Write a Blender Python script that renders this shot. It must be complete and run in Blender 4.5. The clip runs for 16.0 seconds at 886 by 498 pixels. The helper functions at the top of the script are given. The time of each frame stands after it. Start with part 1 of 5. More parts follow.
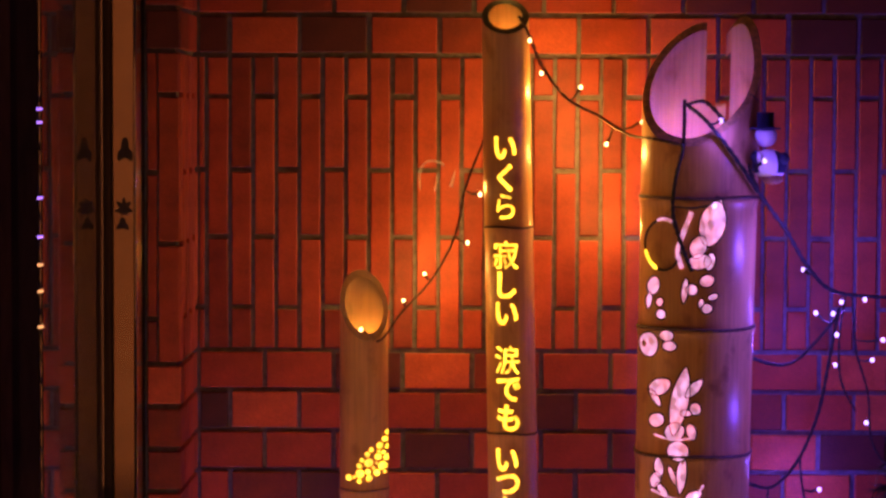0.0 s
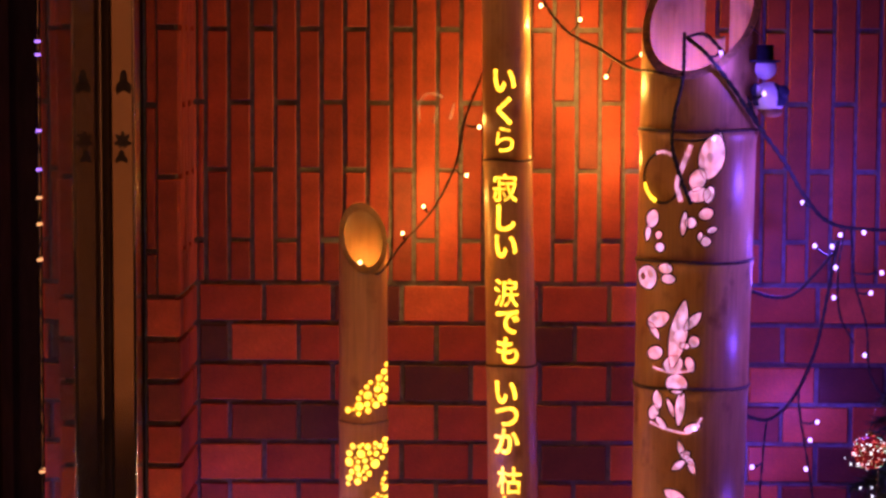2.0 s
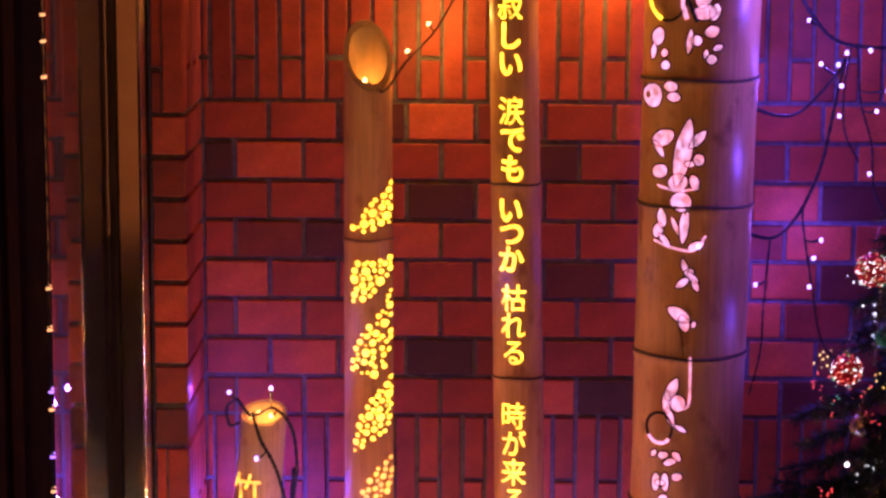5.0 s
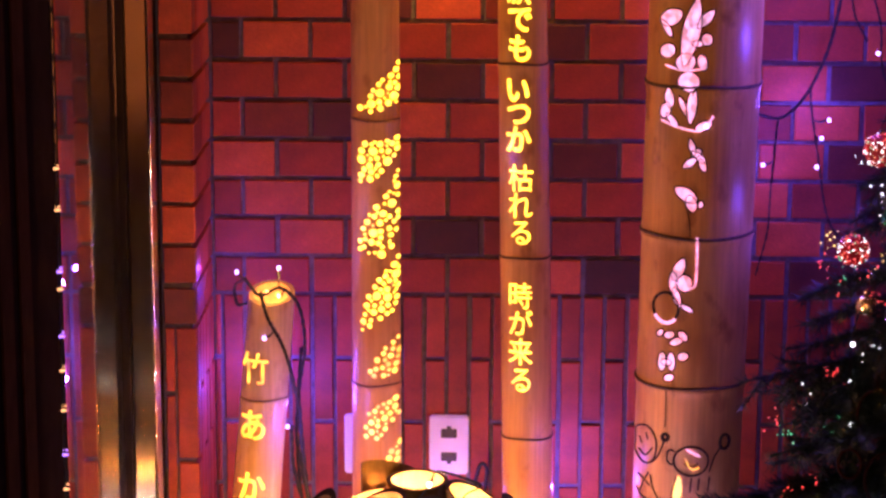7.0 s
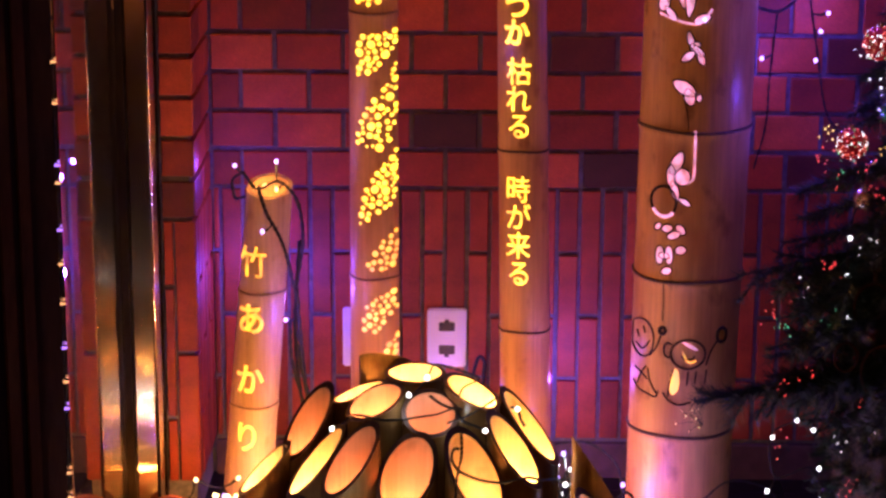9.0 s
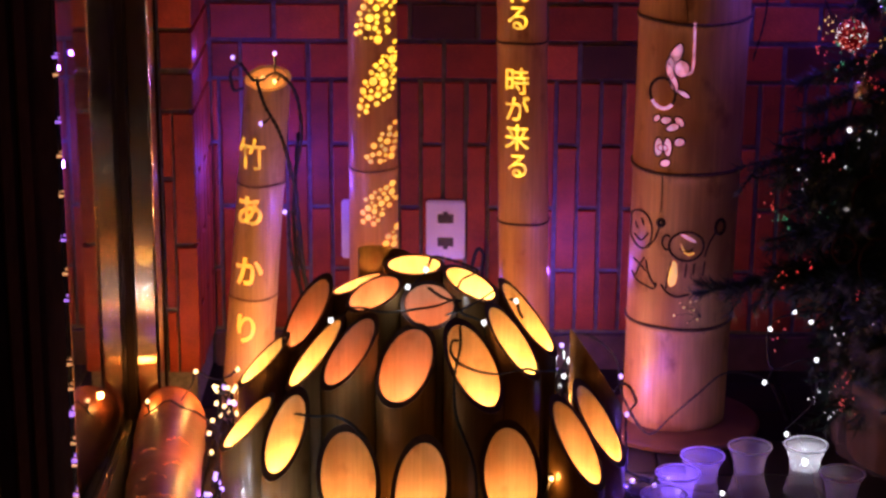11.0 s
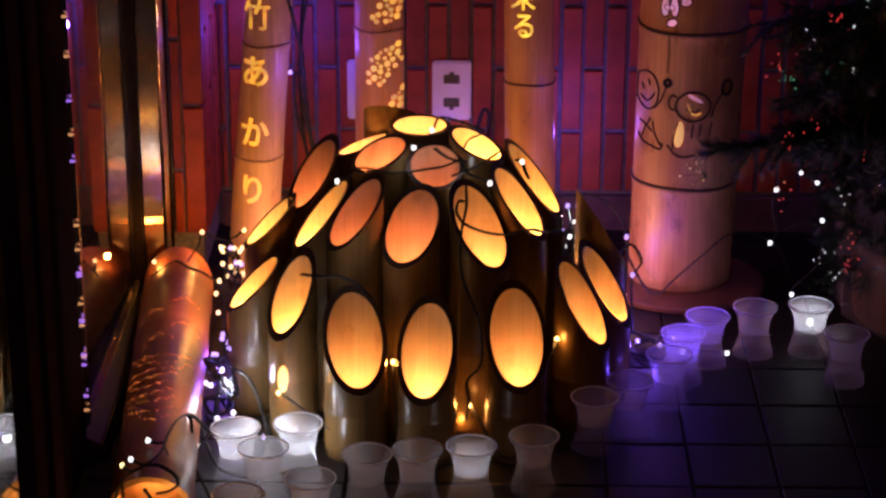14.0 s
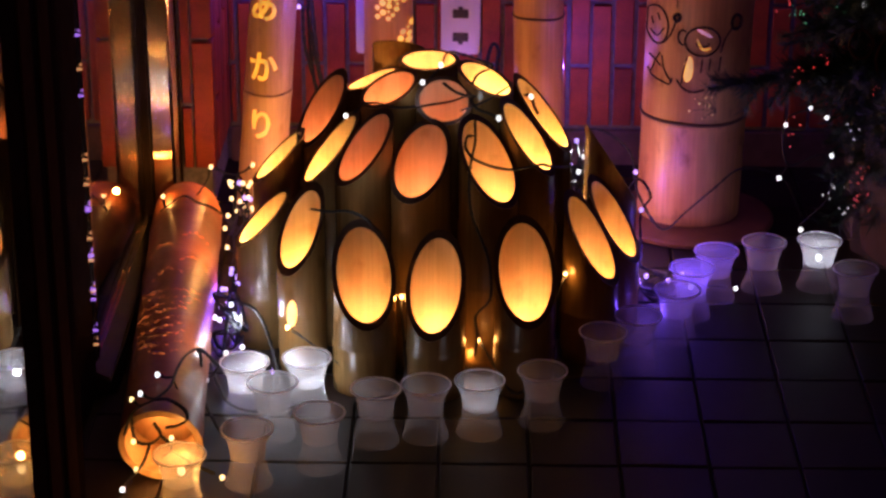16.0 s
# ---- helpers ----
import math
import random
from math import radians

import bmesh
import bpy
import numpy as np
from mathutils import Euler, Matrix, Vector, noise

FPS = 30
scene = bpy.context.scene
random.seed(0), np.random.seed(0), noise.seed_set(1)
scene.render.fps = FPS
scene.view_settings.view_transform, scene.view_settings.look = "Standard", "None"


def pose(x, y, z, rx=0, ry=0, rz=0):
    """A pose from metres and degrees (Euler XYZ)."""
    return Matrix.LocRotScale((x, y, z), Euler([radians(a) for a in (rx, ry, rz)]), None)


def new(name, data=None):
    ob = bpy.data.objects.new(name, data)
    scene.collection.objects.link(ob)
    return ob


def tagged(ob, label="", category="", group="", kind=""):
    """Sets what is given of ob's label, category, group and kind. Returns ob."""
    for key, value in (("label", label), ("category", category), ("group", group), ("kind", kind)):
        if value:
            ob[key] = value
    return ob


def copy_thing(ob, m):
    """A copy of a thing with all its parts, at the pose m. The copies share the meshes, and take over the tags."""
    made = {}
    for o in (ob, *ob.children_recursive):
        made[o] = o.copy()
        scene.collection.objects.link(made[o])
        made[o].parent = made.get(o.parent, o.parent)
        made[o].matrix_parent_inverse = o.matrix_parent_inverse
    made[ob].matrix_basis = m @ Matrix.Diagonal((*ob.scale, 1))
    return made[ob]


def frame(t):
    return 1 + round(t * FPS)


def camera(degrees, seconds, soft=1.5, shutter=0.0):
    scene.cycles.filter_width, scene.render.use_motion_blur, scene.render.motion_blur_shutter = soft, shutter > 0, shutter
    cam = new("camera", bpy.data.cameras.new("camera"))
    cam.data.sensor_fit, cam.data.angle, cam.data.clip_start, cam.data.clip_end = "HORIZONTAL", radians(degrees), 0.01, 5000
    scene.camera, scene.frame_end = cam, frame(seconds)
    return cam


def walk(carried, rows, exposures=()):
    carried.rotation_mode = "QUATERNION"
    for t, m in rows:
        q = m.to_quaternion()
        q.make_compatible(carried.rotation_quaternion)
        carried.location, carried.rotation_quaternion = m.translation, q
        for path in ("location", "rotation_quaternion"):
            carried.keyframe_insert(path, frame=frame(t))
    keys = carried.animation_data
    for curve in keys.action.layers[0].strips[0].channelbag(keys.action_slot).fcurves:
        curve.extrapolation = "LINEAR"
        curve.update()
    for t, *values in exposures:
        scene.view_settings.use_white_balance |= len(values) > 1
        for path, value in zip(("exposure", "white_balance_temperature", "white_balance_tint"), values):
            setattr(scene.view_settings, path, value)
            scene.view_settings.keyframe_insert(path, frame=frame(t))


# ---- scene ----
cam = camera(21.93, 16.0, soft=2.8)
EYE = (0.0, -3.886, 1.48)
ROWS = [  # seconds, yaw, pitch, lean to the right
    (0, 0.551, -3.344, -0.245),
    (0.5, 0.610, -3.586, -0.248),
    (1, 0.573, -3.856, -0.254),
    (1.5, 0.477, -4.424, -0.258),
    (2, 0.522, -5.026, -0.259),
    (2.5, 0.535, -5.834, -0.256),
    (3, 0.523, -6.576, -0.257),
    (3.5, 0.460, -7.271, -0.260),
    (4, 0.514, -8.040, -0.269),
    (4.5, 0.574, -8.811, -0.290),
    (7, 0.789, -12.589, -0.290),
    (7.5, 0.825, -13.271, -0.292),
    (8, 0.784, -13.932, -0.305),
    (8.5, 0.747, -14.627, -0.323),
    (9, 0.722, -15.254, -0.321),
    (11.5, 0.669, -18.563, -0.319),
    (12, 0.679, -19.120, -0.310),
    (12.5, 0.703, -19.727, -0.304),
    (13, 0.718, -20.317, -0.298),
    (13.5, 0.729, -20.947, -0.285),
    (14, 0.813, -21.446, -0.270),
    (14.5, 0.862, -21.888, -0.257),
    (15, 0.968, -22.337, -0.244),
    (15.5, 0.993, -22.789, -0.235),
    (16, 1.043, -23.077, -0.223),
]
EXPOSURES = [(0.0, 0.05), (2.0, 0.08), (4.0, 0.25), (6.0, 0.48), (7.2, 0.66), (9.0, 0.15), (11.5, -0.80), (12.5, -1.04), (16.0, -1.0)]
walk(cam, [(t, pose(*EYE, 0, 0, yaw) @ pose(0, 0, 0, 90 + pitch) @ pose(0, 0, 0, 0, 0, -lean)) for t, yaw, pitch, lean in ROWS], EXPOSURES)

# ---- light: night glow of the street, strings of small lamps ----
world = bpy.data.worlds.new("night")
scene.world = world
world.use_nodes = True
world.node_tree.nodes["Background"].inputs[0].default_value = (1.0, 0.26, 0.08, 1)
world.node_tree.nodes["Background"].inputs[1].default_value = 0.29

WARM, PURPLE, WHITE, AMBER = (1.0, 0.41, 0.09), (0.17, 0.07, 1.0), (0.85, 0.88, 1.0), (1.0, 0.50, 0.09)


def lamp(name, place, colour, watts, radius=0.005):
    data = bpy.data.lights.new(name, "POINT")
    data.color, data.energy, data.shadow_soft_size = colour, watts, radius
    ob = new(name, data)
    ob.location = place
    return ob


for place, watts in (((0.15, -0.15, 1.52), 0.50), ((0.20, -0.14, 1.42), 0.66), ((0.24, -0.10, 1.30), 0.30), ((0.00, -0.12, 1.36), 0.16), ((0.07, -0.11, 1.70), 0.07), ((-0.05, -0.11, 1.23), 0.29), ((-0.10, -0.14, 1.17), 0.20),
                     ((0.064, -0.185, 1.572), 0.08), ((-0.331, -0.252, 0.565), 0.04), ((0.36, -0.26, 1.38), 0.14), ((-0.164, -0.17, 1.085), 0.10), ((-0.33, -0.30, 0.63), 0.12), ((-0.425, -0.43, 0.132), 0.22), ((-0.33, -0.42, 0.12), 0.35),
                     ((-0.425, -1.17, 0.07), 0.16), ((-0.04, -0.50, 0.05), 0.15), ((0.115, -0.70, 0.16), 0.25), ((-0.515, -0.47, 0.12), 0.10), ((-0.435, -1.245, 0.028), 0.10), ((-0.02, -0.88, 0.03), 0.06), ((-0.03, -0.40, 0.07), 0.75), ((0.14, -0.37, 0.06), 0.48), ((-0.26, -0.37, 0.08), 0.60), ((-0.385, -0.66, 0.14), 0.34), ((-0.375, -0.98, 0.13), 0.08), ((-0.34, -1.285, 0.03), 0.14), ((-0.386, -1.276, 0.070), 0.07), ((0.26, -0.44, 0.05), 0.14), ((0.123, -0.839, 0.143), 0.07), ((-0.113, -0.909, 0.135), 0.07), ((-0.003, -0.909, 0.068), 0.07), ((-0.277, -0.919, 0.089), 0.07)):
    lamp("warm_lamp", place, AMBER if place[2] > 1.0 else WARM, (1.9 if place[2] > 0.3 else 2.4) * watts)
for place, watts in (((0.36, -0.25, 1.41), 0.40), ((0.485, -0.40, 1.41), 0.09), ((0.40, -0.37, 1.46), 0.12), ((0.60, -0.16, 1.16), 0.24), ((0.52, -0.12, 1.10), 0.13), ((0.57, -0.09, 0.87), 0.24), ((0.48, -0.09, 0.78), 0.24), ((0.64, -0.10, 0.62), 0.05),
                     ((0.60, -0.10, 1.42), 0.03), ((0.570, -0.335, 1.26), 1.05), ((0.560, -0.335, 1.00), 0.50), ((0.550, -0.335, 0.74), 0.24), ((-0.265, -0.30, 0.36), 0.16), ((0.02, -0.24, 0.80), 0.03), ((-0.235, -0.25, 0.72), 0.03), ((0.19, -0.26, 0.30), 0.12), ((-0.445, -0.20, 0.62), 0.05), ((-0.04, -0.085, 0.18), 0.10), ((0.66, -0.12, 1.28), 0.07), ((-0.40, -0.14, 0.58), 0.13), ((-0.385, -0.10, 0.40), 0.46), ((-0.29, -0.12, 0.36), 0.40),
                     ((0.16, -0.12, 0.22), 0.42), ((0.20, -0.36, 0.05), 0.45), ((0.25, -0.43, 0.08), 0.34), ((0.323, -0.667, 0.070), 0.10), ((0.36, -0.60, 0.10), 0.08), ((0.265, -0.76, 0.05), 0.06), ((0.27, -0.60, 0.03), 0.32), ((-0.383, -0.70, 0.05), 0.60), ((-0.372, -0.83, 0.07), 0.16)):
    lamp("violet_lamp", place, PURPLE, 2.05 * watts)
for place, watts in (((0.534, -0.551, 0.068), 0.055), ((-0.350, -0.87, 0.08), 0.28), ((-0.215, -0.995, 0.03), 0.05), ((-0.29, -0.97, 0.06), 0.20), ((-0.33, -1.012, 0.06), 0.05), ((-0.24, -0.998, 0.06), 0.05), ((0.0, -1.063, 0.06), 0.018), ((-0.095, -0.775, 0.395), 0.015), ((-0.02, -0.80, 0.372), 0.02), ((-0.17, -0.90, 0.30), 0.02), ((0.155, -0.59, 0.240), 0.09)):
    lamp("white_lamp", place, WHITE, 2.4 * watts)


# ---- materials ----
def material(name):
    m = bpy.data.materials.new(name)
    m.use_nodes = True
    nodes, links = m.node_tree.nodes, m.node_tree.links
    return m, nodes, links, nodes["Principled BSDF"]


def coords(nodes, links, scale, kind="Object"):
    tc, mp = nodes.new("ShaderNodeTexCoord"), nodes.new("ShaderNodeMapping")
    mp.inputs["Scale"].default_value = scale
    links.new(tc.outputs[kind], mp.inputs["Vector"])
    return mp.outputs["Vector"]


def noise_ramp(nodes, links, vector, scale, stops, detail=4.0):
    n, r = nodes.new("ShaderNodeTexNoise"), nodes.new("ShaderNodeValToRGB")
    n.inputs["Scale"].default_value, n.inputs["Detail"].default_value = scale, detail
    links.new(vector, n.inputs["Vector"])
    links.new(n.outputs["Fac"], r.inputs["Fac"])
    e = r.color_ramp.elements
    e[0].position, e[0].color = stops[0][0], (*stops[0][1], 1)
    e[1].position, e[1].color = stops[-1][0], (*stops[-1][1], 1)
    for p, c in stops[1:-1]:
        e.new(p).color = (*c, 1)
    return n.outputs["Fac"], r.outputs["Color"]


def mix(nodes, links, kind, fac, a, b):
    n = nodes.new("ShaderNodeMixRGB")
    n.blend_type = kind
    for socket, v in zip(n.inputs, (fac, a, b)):
        if isinstance(v, (int, float)):
            socket.default_value = v
        elif isinstance(v, tuple):
            socket.default_value = (*v, 1)
        else:
            links.new(v, socket)
    return n.outputs[0]


def bump(nodes, links, height, bsdf, strength, distance):
    b = nodes.new("ShaderNodeBump")
    b.inputs["Strength"].default_value, b.inputs["Distance"].default_value = strength, distance
    links.new(height, b.inputs["Height"])
    links.new(b.outputs["Normal"], bsdf.inputs["Normal"])


def tile_material(name, dark, mid, light, rough):
    """Fired clay: each piece its own shade, with speckle and drifting stain."""
    m, nodes, links, bsdf = material(name)
    info, r = nodes.new("ShaderNodeObjectInfo"), nodes.new("ShaderNodeValToRGB")
    links.new(info.outputs["Random"], r.inputs["Fac"])
    e = r.color_ramp.elements
    e[0].position, e[0].color = 0.12, (*dark, 1)
    e[1].position, e[1].color = 1.0, (*light, 1)
    e.new(0.35).color = (*mid, 1)
    e.new(0.75).color = (*[0.5 * a + 0.5 * b for a, b in zip(mid, light)], 1)
    v = coords(nodes, links, (1, 1, 1))
    _, stain = noise_ramp(nodes, links, v, 22, [(0.3, (0.62, 0.55, 0.55)), (0.7, (1.1, 1.1, 1.1))])
    h, grain = noise_ramp(nodes, links, v, 420, [(0.35, (0.72, 0.68, 0.66)), (0.65, (1.08, 1.08, 1.08))], 2)
    c = mix(nodes, links, "MULTIPLY", 0.9, r.outputs["Color"], stain)
    c = mix(nodes, links, "MULTIPLY", 0.7, c, grain)
    links.new(c, bsdf.inputs["Base Color"])
    bsdf.inputs["Roughness"].default_value = rough
    bump(nodes, links, h, bsdf, 0.35, 0.0015)
    return m


def plain_material(name, colour, rough, metal=0.0, vary=0.25, scale=60, relief=0.1):
    m, nodes, links, bsdf = material(name)
    v = coords(nodes, links, (1, 1, 1))
    h, shade = noise_ramp(nodes, links, v, scale, [(0.3, tuple(x * (1 - vary) for x in colour)), (0.7, tuple(min(1, x * (1 + vary)) for x in colour))])
    links.new(shade, bsdf.inputs["Base Color"])
    bsdf.inputs["Roughness"].default_value, bsdf.inputs["Metallic"].default_value = rough, metal
    if relief:
        bump(nodes, links, h, bsdf, relief, 0.002)
    return m


def bamboo_material(name, pale, deep, blotch, rough, streak=0.8):
    """Long fibres down the culm, sun-bleached patches and brown age spots."""
    m, nodes, links, bsdf = material(name)
    fine = coords(nodes, links, (1, 1, 0.03))
    h, fibre = noise_ramp(nodes, links, fine, 220, [(0.3, (0.78, 0.76, 0.72)), (0.7, (1.08, 1.08, 1.08))], 3)
    broad = coords(nodes, links, (1, 1, 0.35))
    _, tone = noise_ramp(nodes, links, broad, 14, [(0.32, deep), (0.66, pale)], 5)
    spots = coords(nodes, links, (1, 1, 0.6))
    _, age = noise_ramp(nodes, links, spots, 30, [(0.26, blotch), (0.42, (1, 1, 1))], 6)
    c = mix(nodes, links, "MULTIPLY", streak, tone, fibre)
    c = mix(nodes, links, "MULTIPLY", 0.75, c, age)
    links.new(c, bsdf.inputs["Base Color"])
    bsdf.inputs["Roughness"].default_value = rough
    bump(nodes, links, h, bsdf, 0.25, 0.001)
    return m


def glow_material(name, colour, strength, vary=0.0):
    m, nodes, links, bsdf = material(name)
    bsdf.inputs["Base Color"].default_value = (0.8, 0.7, 0.5, 1)
    bsdf.inputs["Emission Color"].default_value = (*colour, 1)
    bsdf.inputs["Emission Strength"].default_value = strength
    if vary:
        # noise paints lit pith beside deeper, dimmer parts of the hollow into the glow
        v = coords(nodes, links, (1, 1, 0.7))
        n, mp = nodes.new("ShaderNodeTexNoise"), nodes.new("ShaderNodeMapRange")
        n.inputs["Scale"].default_value, n.inputs["Detail"].default_value = 95, 3
        links.new(v, n.inputs["Vector"])
        links.new(n.outputs["Fac"], mp.inputs["Value"])
        mp.inputs["From Min"].default_value, mp.inputs["From Max"].default_value = 0.34, 0.66
        mp.inputs["To Min"].default_value, mp.inputs["To Max"].default_value = strength * (1 - vary), strength * (1 + vary)
        links.new(mp.outputs["Result"], bsdf.inputs["Emission Strength"])
        _, tint = noise_ramp(nodes, links, v, 60, [(0.35, tuple(c * f for c, f in zip(colour, (1.0, 0.72, 0.6)))), (0.62, tuple(min(1, c * f) for c, f in zip(colour, (1.0, 1.15, 1.2))))])
        links.new(tint, bsdf.inputs["Emission Color"])
    return m


def frosted_material(name, colour, clear):
    """Thin frosted plastic: part of the light goes straight through, part is scattered."""
    m, nodes, links, bsdf = material(name)
    out = nodes["Material Output"]
    a, b, c = nodes.new("ShaderNodeBsdfTransparent"), nodes.new("ShaderNodeBsdfTranslucent"), nodes.new("ShaderNodeMixShader")
    d, bs = nodes.new("ShaderNodeMixShader"), bsdf
    b.inputs["Color"].default_value = (*colour, 1)
    bs.inputs["Base Color"].default_value, bs.inputs["Roughness"].default_value = (*colour, 1), 0.28
    c.inputs["Fac"].default_value, d.inputs["Fac"].default_value = 0.55, 1 - clear
    links.new(b.outputs[0], c.inputs[1])
    links.new(bs.outputs[0], c.inputs[2])
    links.new(a.outputs[0], d.inputs[1])
    links.new(c.outputs[0], d.inputs[2])
    links.new(d.outputs[0], out.inputs["Surface"])
    return m


TILES = {k: tile_material("fired_tile", a, b, c, 0.58) for k, a, b, c in (
    ("d", (0.075, 0.0151, 0.0109), (0.10, 0.0185, 0.0125), (0.14, 0.0235, 0.0140)),
    ("m", (0.24, 0.0336, 0.0140), (0.28, 0.0386, 0.0156), (0.32, 0.0437, 0.0172)),
    ("M", (0.36, 0.0470, 0.0172), (0.41, 0.0538, 0.0187), (0.46, 0.0638, 0.0218)),
    ("L", (0.52, 0.0840, 0.0296), (0.58, 0.1008, 0.0359), (0.64, 0.1218, 0.0437)))}
BANDTILE = tile_material("band_tile", (0.28, 0.0386, 0.0156), (0.40, 0.0538, 0.0187), (0.52, 0.0840, 0.0296), 0.58)
MORTAR = plain_material("mortar", (0.18, 0.17, 0.185), 0.9, 0, 0.3, 90, 0.4)
FLOORJOINT = plain_material("floor_joint", (0.022, 0.017, 0.016), 0.9, 0, 0.3, 60, 0.3)
FLOORTILE = tile_material("floor_tile", (0.010, 0.007, 0.0065), (0.015, 0.010, 0.009), (0.022, 0.015, 0.013), 0.55)
PLASTER = plain_material("dark_plaster", (0.06, 0.05, 0.05), 0.8, 0, 0.3, 8)
SKIRT = plain_material("skirting_stone", (0.10, 0.05, 0.045), 0.6, 0, 0.3, 40)
BAMBOO = bamboo_material("aged_bamboo", (0.78, 0.44, 0.165), (0.56, 0.26, 0.082), (0.45, 0.30, 0.22), 0.34)
PALEBAMBOO = bamboo_material("pale_bamboo", (0.76, 0.53, 0.32), (0.58, 0.35, 0.18), (0.6, 0.45, 0.35), 0.32)
THICKBAMBOO = bamboo_material("blotched_bamboo", (0.80, 0.47, 0.185), (0.48, 0.215, 0.065), (0.36, 0.22, 0.15), 0.36)
LOGBAMBOO = bamboo_material("red_brown_bamboo", (0.40, 0.125, 0.042), (0.24, 0.062, 0.020), (0.45, 0.30, 0.22), 0.42)
GREENBAMBOO = bamboo_material("olive_bamboo", (0.25, 0.15, 0.052), (0.12, 0.068, 0.026), (0.5, 0.4, 0.3), 0.26)
INNER = bamboo_material("bamboo_pith", (0.76, 0.55, 0.36), (0.55, 0.34, 0.20), (0.6, 0.5, 0.42), 0.6, 0.55)
CUTEDGE = plain_material("cut_edge", (0.68, 0.40, 0.14), 0.6, 0, 0.35, 120)
DARKEDGE = plain_material("charred_edge", (0.045, 0.020, 0.011), 0.75, 0, 0.4, 120)
NODESOFT = plain_material("node_ridge", (0.24, 0.13, 0.065), 0.6, 0, 0.5, 160)
NODE = plain_material("node_scar", (0.10, 0.055, 0.03), 0.7, 0, 0.4, 120)
BURNT = plain_material("burnt_line", (0.03, 0.014, 0.01), 0.8, 0, 0.2, 200)
STEEL = plain_material("brushed_steel", (0.62, 0.51, 0.38), 0.20, 1.0, 0.12, 14, 0.0)
_b = STEEL.node_tree.nodes["Principled BSDF"]
_b.inputs["Anisotropic"].default_value, _b.inputs["Anisotropic Rotation"].default_value = 1.0, 0.0
_t = STEEL.node_tree.nodes.new("ShaderNodeTangent")
_t.direction_type, _t.axis = "RADIAL", "Z"
STEEL.node_tree.links.new(_t.outputs["Tangent"], _b.inputs["Tangent"])
BRONZESTEEL = plain_material("dull_steel", (0.035, 0.022, 0.016), 0.5, 0.3, 0.3, 12, 0.05)
GASKET = plain_material("bronze_gasket", (0.05, 0.032, 0.02), 0.3, 0.6, 0.3, 12, 0.0)
POLISHED = plain_material("polished_steel", (0.75, 0.72, 0.68), 0.07, 1.0, 0.04, 20, 0.15)
BLACKMETAL = plain_material("black_frame", (0.018, 0.010, 0.009), 0.6, 0.0, 0.2, 30)
BRONZE = plain_material("bronze_frame", (0.06, 0.029, 0.018), 0.45, 0.0, 0.2, 30)
RUBBER = plain_material("black_wire", (0.010, 0.010, 0.010), 0.65, 0, 0.2, 200)
BROWNWIRE = plain_material("brown_wire", (0.05, 0.018, 0.01), 0.45, 0, 0.2, 200)
WHITEPLASTIC = plain_material("white_plastic", (0.86, 0.84, 0.80), 0.35, 0, 0.04, 30, 0)
DARKPLASTIC = plain_material("dark_plastic", (0.035, 0.03, 0.03), 0.45, 0, 0.1, 30, 0)
NEEDLE = plain_material("fir_needles", (0.012, 0.035, 0.018), 0.55, 0, 0.5, 40, 0)
BARK = plain_material("bark", (0.05, 0.03, 0.02), 0.9, 0, 0.4, 60, 0.5)
WOOD = plain_material("stained_wood", (0.13, 0.048, 0.020), 0.5, 0, 0.3, 25, 0.2)
TINSELGREEN = plain_material("green_foil", (0.05, 0.5, 0.22), 0.2, 0.9, 0.5, 300, 0.6)
SILVER = plain_material("silver_foil", (0.8, 0.75, 0.72), 0.18, 1.0, 0.2, 300, 0.6)
FROST = frosted_material("frosted_plastic", (0.80, 0.79, 0.82), 0.72)
FROSTCLEAR = frosted_material("clear_frosted_plastic", (0.80, 0.79, 0.82), 0.80)
FOILCLEAR = frosted_material("clear_plastic", (0.9, 0.85, 0.8), 0.78)
LIP = frosted_material("cup_lip", (0.88, 0.87, 0.90), 0.12)
# glowing faces laid on the stems in place of light through cut openings
GOLDGLOW = glow_material("lit_opening_gold", (1.0, 0.60, 0.03), 2.8, 0.55)
AMBERGLOW = glow_material("lit_opening_amber", (1.0, 0.48, 0.02), 1.6, 0.6)
PINKGLOW = glow_material("lit_opening_violet", (1.0, 0.36, 0.72), 0.85, 0.65)
LEDWARM = glow_material("warm_led", (1.0, 0.70, 0.30), 5.0)
LEDVIOLET = glow_material("violet_led", (0.46, 0.30, 1.0), 3.6)
LEDWHITE = glow_material("white_led", (0.92, 0.94, 1.0), 4.0)
# marks that glow on the log's skin, for light through pricked holes
LOGHOLE = glow_material("lit_pricked_hole", (1.0, 0.24, 0.05), 1.0, 0.9)
LOGHOLE.node_tree.nodes["Principled BSDF"].inputs["Base Color"].default_value = (0.20, 0.07, 0.03, 1)
TUBELIGHTS = [glow_material("tube_lamp", (1.0, k, 0.17), v) for k, v in ((0.58, 560.0), (0.52, 350.0), (0.38, 130.0), (0.36, 62.0), (0.34, 34.0))]

